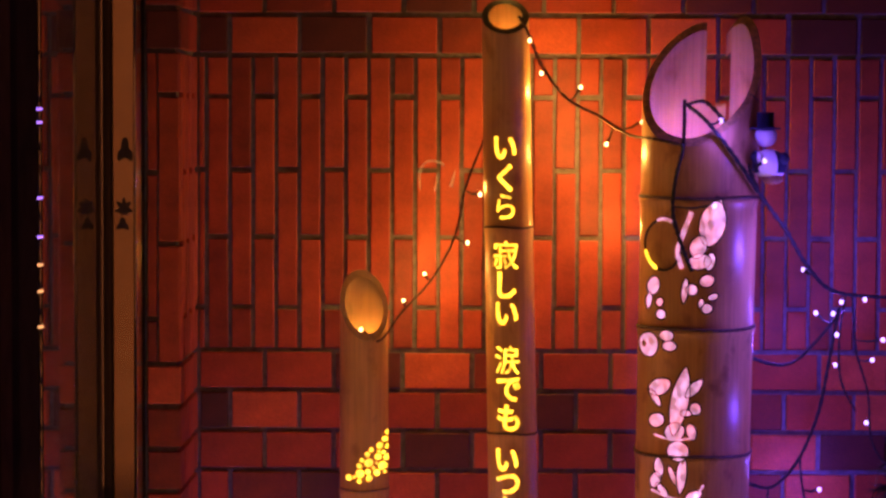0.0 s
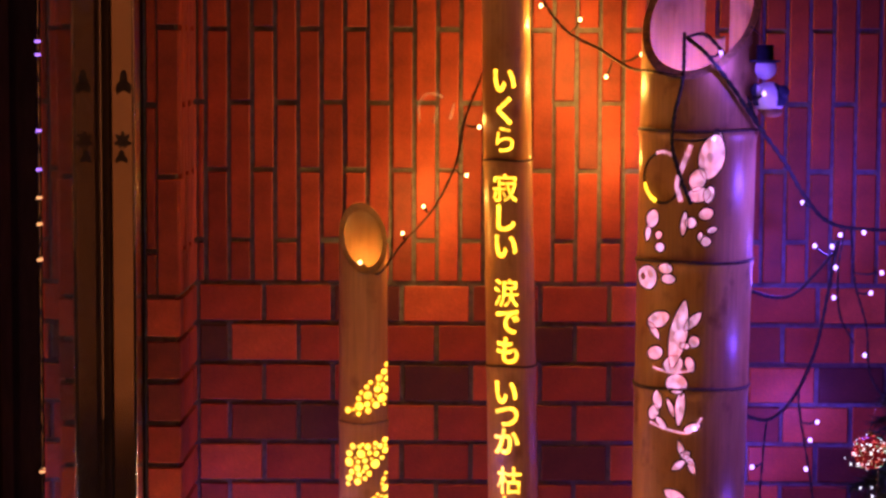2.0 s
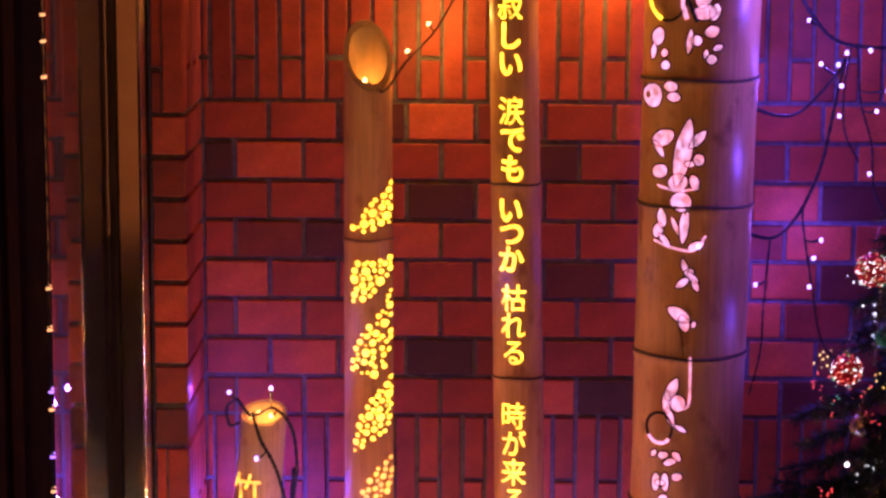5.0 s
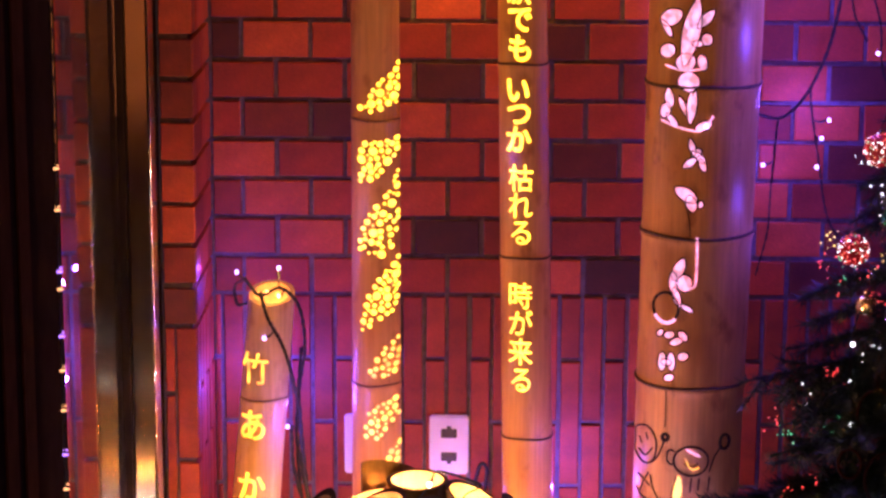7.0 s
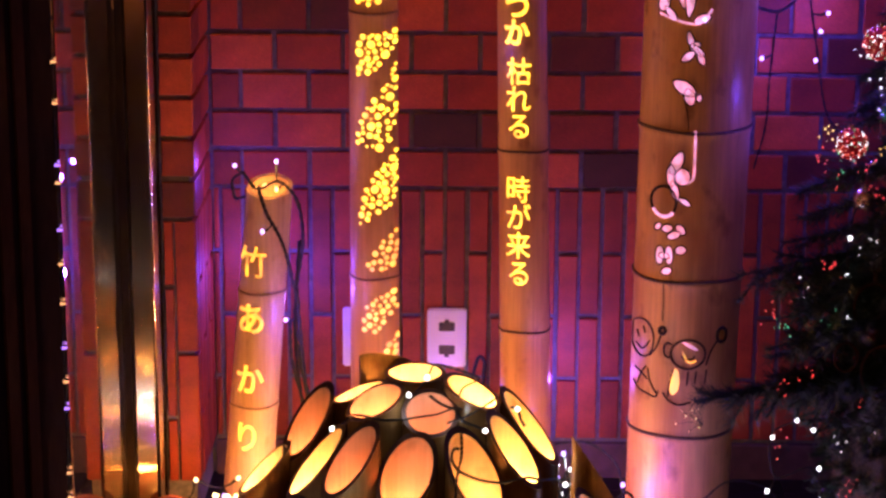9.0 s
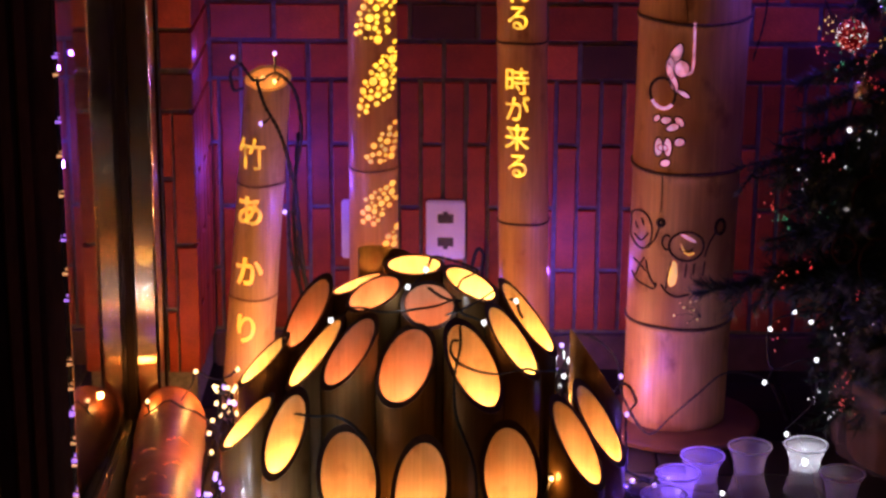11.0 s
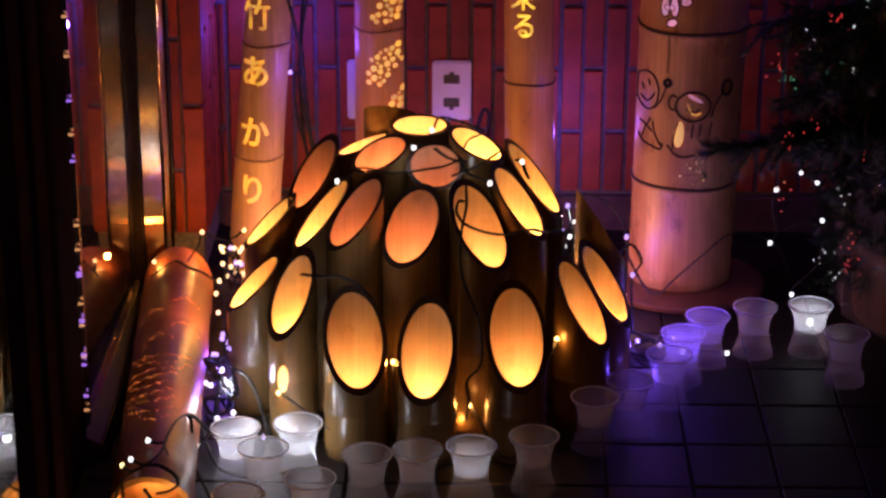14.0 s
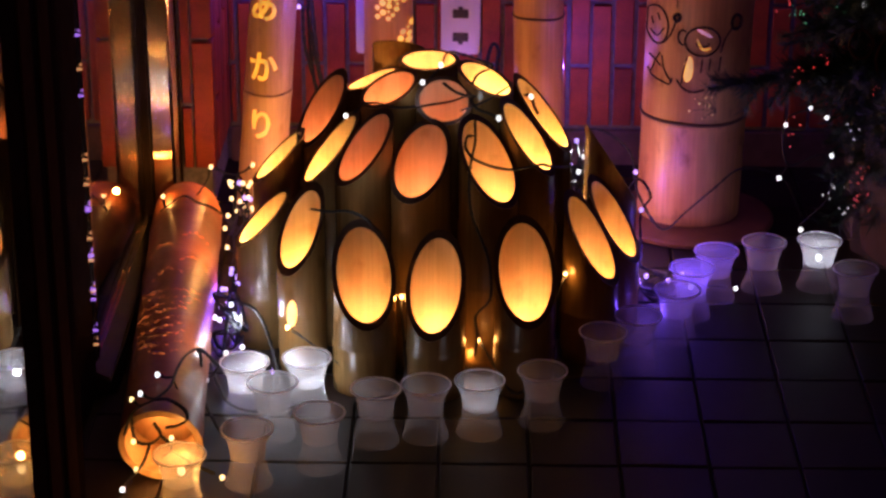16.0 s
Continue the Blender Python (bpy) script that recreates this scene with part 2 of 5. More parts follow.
for _m, _v in ((BLACKMETAL, 0.0), (BRONZE, 0.0), (BRONZESTEEL, 0.1), (FLOORTILE, 0.15)):
    _m.node_tree.nodes["Principled BSDF"].inputs["Specular IOR Level"].default_value = _v
LITRED = glow_material("lit_bauble", (0.9, 0.03, 0.05), 0.07, 0.9)
LITRED.node_tree.nodes["Principled BSDF"].inputs["Base Color"].default_value = (0.35, 0.02, 0.03, 1)
LITRED.node_tree.nodes["Principled BSDF"].inputs["Roughness"].default_value = 0.25
TIPRED, TIPGREEN, TIPWHITE, TIPAMBER = (glow_material("glowing_tip", c, v) for c, v in (((1.0, 0.05, 0.05), 1.3), ((0.06, 0.8, 0.35), 0.8), ((0.9, 0.92, 1.0), 2.0), ((1.0, 0.6, 0.12), 2.0)))

GLASS, _n, _l, _b = material("window_glass")
_b.inputs["Transmission Weight"].default_value = 1.0
_b.inputs["Roughness"].default_value = 0.0
_b.inputs["IOR"].default_value = 1.52


# ---- helpers of the scene ----
def finish(ob, mat):
    ob.data.materials.append(mat)
    return ob


def world_place(ob):
    p = Vector((0, 0, 0))
    while ob:
        p += ob.location
        ob = ob.parent
    return p


def part(name, bm, mat, parent=None, label="", smooth=False):
    """Links a bmesh given in world metres as one mesh object, under a thing or a part."""
    me = bpy.data.meshes.new(name)
    if parent:
        bmesh.ops.translate(bm, verts=bm.verts, vec=-world_place(parent))
    if smooth:
        for f in bm.faces:
            f.smooth = True
    bm.to_mesh(me)
    bm.free()
    ob = finish(new(name, me), mat)
    if parent:
        ob.parent = parent
    if label:
        ob["label"] = label
    return ob


def thing(name, place, label, category, group="", kind=""):
    ob = new(name)
    ob.location = place
    return tagged(ob, label, category, group, kind)


def box(lo, hi, bevel=0.0, bm=None):
    bm = bm or bmesh.new()
    c = [(a + b) / 2 for a, b in zip(lo, hi)]
    s = [b - a for a, b in zip(lo, hi)]
    made = bmesh.ops.create_cube(bm, size=1, matrix=Matrix.Translation(c) @ Matrix.Diagonal((*s, 1)))
    if bevel:
        edges = {e for v in made["verts"] for e in v.link_edges}
        bmesh.ops.bevel(bm, geom=list(edges), offset=bevel, segments=2, affect="EDGES")
    return bm


def spline(pts, steps=8):
    """A smooth line through the points."""
    pts = [Vector(p) for p in pts]
    ext = [2 * pts[0] - pts[1], *pts, 2 * pts[-1] - pts[-2]]
    out = []
    for i in range(1, len(ext) - 2):
        a, b, c, d = ext[i - 1:i + 3]
        for k in range(steps):
            t = k / steps
            out.append(0.5 * (2 * b + (c - a) * t + (2 * a - 5 * b + 4 * c - d) * t * t + (3 * b - a - 3 * c + d) * t ** 3))
    return out + [pts[-1]]


def tube(bm, pts, radius, sides=6, closed=False):
    """A round strand along the points; radius is a number or a function of 0..1."""
    rings, n = [], len(pts)
    side = None
    for i, p in enumerate(pts):
        ahead = (pts[(i + 1) % n] - pts[i - 1]) if closed else (pts[min(i + 1, n - 1)] - pts[max(i - 1, 0)])
        ahead.normalize()
        ref = side if side is not None else (Vector((0, 0, 1)) if abs(ahead.z) < 0.9 else Vector((1, 0, 0)))
        u = (ref - ahead * ref.dot(ahead)).normalized()
        side, w = u, ahead.cross(u)
        r = radius(i / max(1, n - 1)) if callable(radius) else radius
        rings.append([bm.verts.new(p + r * (math.cos(a) * u + math.sin(a) * w)) for a in (2 * math.pi * k / sides for k in range(sides))])
    pairs = list(zip(rings, rings[1:])) + ([(rings[-1], rings[0])] if closed else [])
    for a, b in pairs:
        for k in range(sides):
            bm.faces.new((a[k], a[(k + 1) % sides], b[(k + 1) % sides], b[k]))
    if not closed:
        bm.faces.new(rings[0][::-1])
        bm.faces.new(rings[-1])
    return bm


def lathe(bm, profile, place=(0, 0, 0), sides=32, top=False, bottom=False):
    """Turns a profile of (radius, height) about a standing axis."""
    x, y, z = place
    rings = [[bm.verts.new((x + r * math.cos(a), y + r * math.sin(a), z + h)) for a in (2 * math.pi * k / sides for k in range(sides))] for r, h in profile]
    for a, b in zip(rings, rings[1:]):
        for k in range(sides):
            bm.faces.new((a[k], a[(k + 1) % sides], b[(k + 1) % sides], b[k]))
    if bottom:
        bm.faces.new(rings[0][::-1])
    if top:
        bm.faces.new(rings[-1])
    return bm


def ball(bm, place, radius, u=12, v=8, stretch=(1, 1, 1)):
    bmesh.ops.create_uvsphere(bm, u_segments=u, v_segments=v, radius=radius, matrix=Matrix.Translation(place) @ Matrix.Diagonal((*stretch, 1)))
    return bm


_tiles = {}


def tile_mesh(w, h, d, mat, c=0.0014):
    """A pressed tile with a chamfered face that looks to -y; its back lies at y = 0."""
    key = (round(w, 4), round(h, 4), mat.name)
    if key not in _tiles:
        a, b = w / 2, h / 2
        rings = [[(-a, y, -b), (a, y, -b), (a, y, b), (-a, y, b)] for y in (0.0, -d + c)]
        rings.append([(-a + c, -d, -b + c), (a - c, -d, -b + c), (a - c, -d, b - c), (-a + c, -d, b - c)])
        faces = [(i * 4 + k, i * 4 + (k + 1) % 4, i * 4 + 4 + (k + 1) % 4, i * 4 + 4 + k) for i in (0, 1) for k in range(4)] + [(8, 9, 10, 11)]
        me = bpy.data.meshes.new("tile")
        me.from_pydata([v for r in rings for v in r], [], faces)
        me.materials.append(mat)
        _tiles[key] = me
    return _tiles[key]


rng = random.Random(7)


def lay(parent, name, m, w, h, d, mat):
    """One tile as an object of its own, at the pose m, set by hand: a little off true."""
    ob = new(name, tile_mesh(w, h, d, mat))
    ob.parent = parent
    ob.matrix_basis = Matrix.Translation(-world_place(parent)) @ m @ pose(rng.gauss(0, 0.0004), rng.uniform(-0.0008, 0.0004), rng.gauss(0, 0.0004), rng.gauss(0, 0.25), rng.gauss(0, 0.18), rng.gauss(0, 0.25))
    return ob


# ---- the large structure ----
ROW, L0, COURSE = 0.0684, 1.0797, 0.118
L8, FOOT, TOP = L0 - 8 * ROW, 0.0695, 1.581
CORNER = -0.454
PIER = -0.236   # mortar face of the projecting pier
FACE = -0.012   # front of the tiles; the mortar lies at -0.004

wall_back = tagged(part("wall_back", box((CORNER - 0.4, -0.004, 0), (1.7, 0.16, 2.6)), MORTAR), "mortar wall faced with orange-red fired tiles in two bonds", "wall", kind="structure")
pillar = tagged(part("wall_pillar", box((-0.86, PIER, 0), (CORNER - 0.008, -0.004, 2.6)), MORTAR), "projecting wall pier faced with orange-red fired tiles", "wall", kind="structure")
floor = tagged(part("floor", box((-6, -6, -0.2), (6, 0.3, -0.008)), FLOORJOINT), "dark paved floor with narrow joints", "floor", kind="structure")
tagged(part("wall_shop", box((-2.4, -6, -0.1), (-2.3, 0.3, 2.6)), PLASTER), "dark plain wall behind the window glass", "wall", kind="structure")
tagged(part("wall_end", box((1.7, -6, -0.1), (1.8, 0.3, 2.6)), PLASTER), "dark plain side wall", "wall", kind="structure")
tagged(part("ceiling", box((-2.4, -2.4, 2.6), (1.8, 0.3, 2.7)), PLASTER), "dark plain soffit over the alcove", "ceiling", kind="structure")
tagged(part("skirting", box((CORNER, -0.02, 0), (1.7, -0.004, FOOT - 0.004), 0.002), SKIRT), "dark red stone skirting along the tiled wall", "skirting", kind="structure")


# ---- stainless window frame with glass along the side ----
GX = -0.556
DX = -0.494   # the sliding pane nearer the street stands further in
window = thing("window_1", (GX, -0.6, 0), "tall shop window in a stainless steel frame, dark glass mirroring the display", "window", kind="structure")
bm = bmesh.new()
profile = [(-0.541, -0.388), (-0.5385, -0.3905), (-0.508, -0.3855), (-0.505, -0.383), (-0.515, -0.252), (-0.541, -0.252)]
rings = [[bm.verts.new((x, y, z)) for x, y in profile] for z in (0.0, 2.5)]
for k in range(6):
    bm.faces.new((rings[0][k], rings[0][(k + 1) % 6], rings[1][(k + 1) % 6], rings[1][k]))
bm.faces.new(rings[0][::-1])
bm.faces.new(rings[1])
part("jamb", bm, STEEL, window, "upright of brushed stainless steel with horizontal sheen")
bm = bmesh.new()
tube(bm, [Vector((-0.506, -0.387, 0.0)), Vector((-0.506, -0.387, 2.5))], 0.0028, 10)
part("jamb_edge", bm, POLISHED, window, "rounded polished edge of the steel upright", smooth=True)
part("gasket", box((GX - 0.008, -0.391, 0.045), (-0.542, -0.33, 2.5), 0.002), GASKET, window, "dark bronze gasket strip")
part("trim", box((-0.530, -0.2515, 0.0), (-0.5105, -0.2465, 2.5), 0.001), BLACKMETAL, window, "black joint between steel and tiles")
part("pane", box((GX - 0.004, -0.955, 0.05), (GX + 0.004, -0.41, 2.5)), GLASS, window, "clear dark glass").visible_shadow = False
part("pane", box((DX - 0.004, -2.6, 0.05), (DX + 0.004, -1.682, 2.5)), GLASS, window, "clear dark glass").visible_shadow = False
stile = part("stile", box((DX - 0.02, -1.680, 0.0), (DX + 0.004, -1.383, 2.5), 0.003), BLACKMETAL, window, "black edge of the forward sliding pane")
part("cover_strip", box((DX + 0.0045, -1.600, 0.0), (DX + 0.007, -1.540, 2.5), 0.001), BRONZE, stile, "bronze cover strip")
part("cover_strip", box((DX + 0.0045, -1.500, 0.0), (DX + 0.007, -1.440, 2.5), 0.001), BRONZE, stile, "bronze cover strip")
post = part("post", box((GX - 0.05, -1.146, 0.0), (GX + 0.008, -0.957, 2.5), 0.004), BLACKMETAL, window, "black upright post")
part("cover_strip", box((GX - 0.05, -1.300, 0.0), (GX + 0.006, -1.148, 2.5), 0.006), BRONZE, post, "bronze cover strip")
# steel strip added so that the black post shows an upright highlight
part("cover_strip", box((GX + 0.007, -1.235, 0.0), (GX + 0.010, -1.221, 2.5), 0.001), STEEL, post, "narrow steel strip added for the post's upright highlight")
part("cover_strip", box((GX - 0.05, -1.380, 0.0), (GX + 0.009, -1.302, 2.5), 0.004), BLACKMETAL, post)
part("steel_bead", box((GX + 0.0045, -0.955, 0.05), (GX + 0.0125, -0.935, 2.5), 0.003), POLISHED, window, "narrow polished steel bead")
bm = box((GX - 0.03, -0.955, 0.0), (GX + 0.028, -0.402, 0.048), 0.003)
for v in bm.verts:
    if v.co.x > GX + 0.012 and v.co.z > 0.03:
        v.co.z -= 0.026
part("sill", bm, BRONZESTEEL, window, "low sloping stainless sill")
part("sill_rib", box((GX + 0.006, -0.953, 0.0495), (GX + 0.009, -0.404, 0.052), 0.0005), POLISHED, window, "thin bright rib along the sill")
part("sill", box((DX - 0.03, -2.6, 0.0), (DX + 0.008, -1.682, 0.048), 0.003), BRONZESTEEL, window, "low stainless sill")
part("bead", box((GX + 0.029, -0.955, 0.0), (GX + 0.036, -0.402, 0.010), 0.002), BLACKMETAL, window)


def leaf_sticker(x, z, size, lobes, tall):
    """A lobed leaf with a short stalk cut from dark film, stuck on the slightly turned steel face."""
    bm = bmesh.new()
    outline = []
    for k in range(84):
        t = 2 * math.pi * k / 84
        r = size * (0.52 + 0.48 * abs(math.cos(lobes * (t - math.pi / 2) / 2)) ** 1.4) * (1.0 if math.sin(t) > -0.75 else 0.7)
        outline.append((0.85 * r * math.cos(t), tall * r * math.sin(t)))
    rings = [[bm.verts.new((x + p, -0.3905 + 0.164 * (x + p + 0.5385) - d, z + q)) for p, q in outline] for d in (0.0006, 0.0014)]
    for k in range(84):
        bm.faces.new((rings[0][k], rings[0][(k + 1) % 84], rings[1][(k + 1) % 84], rings[1][k]))
    bm.faces.new(rings[1])
    tagged(part("leaf_sticker", bm, DARKEDGE), "dark brown leaf-shaped sticker on the steel window jamb", "sticker", "leaf stickers")


leaf_sticker(-0.523, 1.335, 0.0160, 7, 1.05)
leaf_sticker(-0.525, 1.310, 0.0120, 3, 1.0)
leaf_sticker(-0.521, 1.422, 0.0150, 3, 1.5)


# ---- bamboo ----
class Culm:
    """A standing or lying bamboo stem: an axis, a radius at each end, joints, and a slanting cut."""

    def __init__(self, base, head, r0, r1, joints, slope=0.0, towards=(0, -1), wall=0.008, slot=0.0, round_top=0.0):
        self.base, self.head, self.r0, self.r1 = Vector(base), Vector(head), r0, r1
        self.joints, self.slope, self.towards, self.wall, self.slot, self.round_top = joints, slope, Vector(towards).normalized(), wall, slot, round_top

    def at(self, z):
        t = (z - self.base.z) / (self.head.z - self.base.z)
        return self.base.lerp(self.head, t), self.r0 + (self.r1 - self.r0) * t

    def swell(self, z):
        s = 1.0
        for j in self.joints:
            d = z - j
            if -0.03 < d < 0.03:
                s += 0.035 * math.exp(-(d / 0.008) ** 2) - 0.02 * math.exp(-((d - 0.004) / 0.003) ** 2)
        return s

    def rim(self, a, shrink=0.0):
        """Height of the plane cut at the angle a."""
        c, r = self.head, self.r1 - shrink
        z = c.z - self.slope * r * (math.cos(a) * self.towards.x + math.sin(a) * self.towards.y)
        if self.slot:
            # one lobe of the heart is rounded off beside the slot
            d = (a + math.pi) % (2 * math.pi) - math.pi
            if -0.6 < d < 1.5:
                z += 0.022 * math.exp(-((d - 0.45) / 0.42) ** 2) - 0.030 * math.exp(-((d - 1.12) / 0.20) ** 2)
        return z

    def front(self, x, z, off=0.0):
        """The point of the side that looks to -y, at x and height z."""
        c, r = self.at(z)
        r = r * self.swell(z) + off
        dx = max(-0.985 * r, min(0.985 * r, x - c.x))
        return Vector((c.x + dx, c.y - math.sqrt(r * r - dx * dx), z))

    def build(self, name, parent, outer, inner, edge, sides=48, deep=0.16):
        zmin = self.head.z - abs(self.slope) * self.r1 - 0.004
        zs = [self.base.z]
        for j in sorted(self.joints) + [None]:
            stop = j if j is not None and j < zmin - 0.02 else zmin
            gap = stop - zs[-1]
            if gap > 0.05:
                zs += [zs[-1] + 0.02 + (gap - 0.04) * k / 4 for k in range(5)]
            if stop == j:
                zs += [j - 0.012, j - 0.007, j - 0.003, j, j + 0.0025, j + 0.005, j + 0.008, j + 0.013]
        zs = sorted(set(round(z, 4) for z in zs if z < zmin)) + [zmin]
        angles = [2 * math.pi * k / sides for k in range(sides)]

        def ring(bm, z, shrink=0.0):
            c, r = self.at(z)
            r = r * self.swell(z) - shrink
            return [bm.verts.new((c.x + r * math.cos(a), c.y + r * math.sin(a), z)) for a in angles]

        def cut_ring(bm, k, shrink=0.0):
            out = []
            for a in angles:
                z = zmin + (self.rim(a, shrink) - zmin) * k
                c, r = self.at(z)
                out.append(bm.verts.new((c.x + (r - shrink) * math.cos(a), c.y + (r - shrink) * math.sin(a), z)))
            return out

        def skin(bm, rings, flip=False):
            for a, b in zip(rings, rings[1:]):
                for k in range(sides):
                    q = (a[k], a[(k + 1) % sides], b[(k + 1) % sides], b[k])
                    if self.slot and max(v.co.z for v in q) > self.head.z - 0.03:
                        mid = sum((v.co for v in q), Vector()) / 4
                        if mid.y > self.head.y and abs(mid.x - self.head.x - 0.033) < self.slot:
                            continue
                    bm.faces.new(q[::-1] if flip else q)

        bm = bmesh.new()
        rings = [ring(bm, z) for z in zs] + [cut_ring(bm, k / 5) for k in range(1, 6)]
        skin(bm, rings)
        bm.faces.new(rings[0][::-1])
        body = part(name, bm, outer, parent, smooth=True)
        bm = bmesh.new()
        rings = [ring(bm, max(self.base.z + 0.01, zmin - deep + 0.001), self.wall), ring(bm, zmin, self.wall)] + [cut_ring(bm, k / 5, self.wall) for k in range(1, 6)]
        skin(bm, rings, True)
        bm.faces.new(rings[0])
        part("inside", bm, inner, parent, "pale pith side of the stem", smooth=True)
        bm = bmesh.new()
        o, i = cut_ring(bm, 1.0), cut_ring(bm, 1.0, self.wall)
        for v in o + i:
            v.co.z += 0.0005
        skin(bm, [o, i])
        part("cut_rim", bm, edge, parent, "sawn slanting edge")
        return body

    def rings_at_joints(self, parent, mat=None, thick=0.0014):
        for j in self.joints:
            bm = bmesh.new()
            c, r = self.at(j)
            pts = [Vector((c.x + (r * self.swell(j + 0.003) + 0.0004) * math.cos(a), c.y + (r * self.swell(j + 0.003) + 0.0004) * math.sin(a), j + 0.003 + 0.0012 * math.sin(3 * a + 40 * j))) for a in (2 * math.pi * k / 48 for k in range(48))]
            tube(bm, pts, thick, 5, True)
            part("joint_ring", bm, mat or NODESOFT, parent, "dark ridge of a bamboo joint", smooth=True)


def glyph(ch, size, bold=0.0):
    """The outline of one character as flat triangles, centred, x to the right and y up."""
    cu = bpy.data.curves.new("glyph", "FONT")
    cu.body, cu.size, cu.align_x, cu.align_y, cu.offset, cu.resolution_u = ch, size, "CENTER", "CENTER", bold, 4
    ob = new("glyph", cu)
    me = bpy.data.meshes.new_from_object(ob.evaluated_get(bpy.context.evaluated_depsgraph_get()))
    bpy.data.objects.remove(ob)
    bm = bmesh.new()
    bm.from_mesh(me)
    bpy.data.meshes.remove(me)
    if bm.verts:
        lo = [min(v.co[i] for v in bm.verts) for i in (0, 1)]
        hi = [max(v.co[i] for v in bm.verts) for i in (0, 1)]
        for v in bm.verts:
            v.co.x -= (lo[0] + hi[0]) / 2
            v.co.y -= (lo[1] + hi[1]) / 2
    for _ in range(2):
        long = [e for e in bm.edges if e.calc_length() > 0.007]
        if long:
            bmesh.ops.subdivide_edges(bm, edges=long, cuts=1)
    bmesh.ops.triangulate(bm, faces=bm.faces)
    return bm


# the character is a glowing face on the stem, not a cut
def carve_glyph(culm, parent, ch, x, z, size, mat, bold=0.0012):
    bm = glyph(ch, size, bold * (0.15 if ch in "\u308c\u304c\u308b\u3089" else 1) if ch < "\u3400" else bold * 0.2)
    for v in bm.verts:
        v.co = culm.front(x + 0.88 * v.co.x, z + v.co.y, 0.0008)
    return part("carved_sign", bm, mat, parent, "lit cut-out character")


def carve_blob(bm, culm, x, z, a, b, turn=0.0, pinch=0.0, n=16):
    """A glowing face laid on the stem for a lit cut-out: an oval or, pinched, a leaf."""
    t = radians(turn)
    ring = []
    for k in range(n):
        u, w = a * math.cos(2 * math.pi * k / n), b * math.sin(2 * math.pi * k / n)
        w *= 1 - pinch * abs(u / a) ** 2
        ring.append((x + u * math.cos(t) - w * math.sin(t), z + u * math.sin(t) + w * math.cos(t)))
    c = bm.verts.new(culm.front(x, z, 0.0009))
    vs = [bm.verts.new(culm.front(p, q, 0.0009)) for p, q in ring]
    for k in range(n):
        bm.faces.new((c, vs[k], vs[(k + 1) % n]))


def carve_line(bm, culm, pts, r):
    line = spline([(x, 0, z) for x, z in pts], 6)
    tube(bm, [culm.front(p.x, p.z, 0.0006) for p in line], r, 5)


def carve_loop(bm, culm, x, z, a, b, r, start=0, end=360):
    n = 28
    pts = [culm.front(x + a * math.cos(radians(start + (end - start) * k / n)), z + b * math.sin(radians(start + (end - start) * k / n)), 0.0006) for k in range(n + 1)]
    tube(bm, pts, r, 5)


STAND = "stems standing against the tiled wall"

# the stem with drifts of lit dots
a = Culm((-0.161, -0.17, 0), (-0.164, -0.17, 1.170), 0.0425, 0.0390, [0.175, 0.42, 0.868], 1.42, (0.22, -1))
stem_dots = thing("bamboo_lantern", a.base, "tan bamboo stem with slanting cut and drifts of lit drilled dots", "lantern", STAND)
a.build("culm", stem_dots, BAMBOO, INNER, PALEBAMBOO)
a.rings_at_joints(stem_dots)
def inside_polygon(x, z, poly):
    hit = False
    for (xa, za), (xb, zb) in zip(poly, poly[1:] + poly[:1]):
        if (za > z) != (zb > z) and x < xa + (xb - xa) * (z - za) / (zb - za):
            hit = not hit
    return hit


DRIFTS = (
    (34, [(-0.191, 0.887), (-0.163, 0.887), (-0.124, 0.901), (-0.122, 0.970), (-0.140, 0.952), (-0.168, 0.919)]),
    (42, [(-0.191, 0.770), (-0.163, 0.775), (-0.126, 0.817), (-0.124, 0.850), (-0.140, 0.840), (-0.186, 0.835)]),
    (56, [(-0.191, 0.651), (-0.140, 0.647), (-0.124, 0.699), (-0.124, 0.794), (-0.140, 0.751), (-0.187, 0.699)]),
    (44, [(-0.185, 0.518), (-0.167, 0.529), (-0.132, 0.553), (-0.123, 0.568), (-0.122, 0.645), (-0.134, 0.635), (-0.157, 0.606), (-0.181, 0.567)]),
    (26, [(-0.176, 0.441), (-0.129, 0.441), (-0.122, 0.466), (-0.122, 0.507), (-0.138, 0.500), (-0.162, 0.465)]),
    (34, [(-0.181, 0.327), (-0.162, 0.327), (-0.129, 0.362), (-0.121, 0.372), (-0.121, 0.407), (-0.134, 0.402), (-0.176, 0.377)]),
    (14, [(-0.153, 0.278), (-0.122, 0.278), (-0.121, 0.323), (-0.139, 0.308)]),
)
for count, poly in DRIFTS:
    bm, placed = bmesh.new(), []
    (x0, x1), (z0, z1) = ((min(v), max(v)) for v in zip(*poly))
    for r in [0.0068 if z0 > 0.5 else 0.0052] * 3 + [0.0052] * (6 if z0 > 0.5 else 2) + [0.0043] * 9 + [0.0034] * 12 + [0.0023] * 14:
        for _ in range(60):
            x, z = rng.uniform(x0, x1), rng.uniform(z0, z1)
            if len(placed) < (count if z0 > 0.5 else 0.75 * count) and inside_polygon(x, z, poly) and all((x - p) ** 2 + (z - q) ** 2 > (r + s + 0.0013) ** 2 for p, q, s in placed):
                placed.append((x, z, r))
                carve_blob(bm, a, x, z, r, r, n=12)
                break
    part("dot_pattern", bm, GOLDGLOW if z0 > 0.5 else AMBERGLOW, stem_dots, "drift of lit round holes")

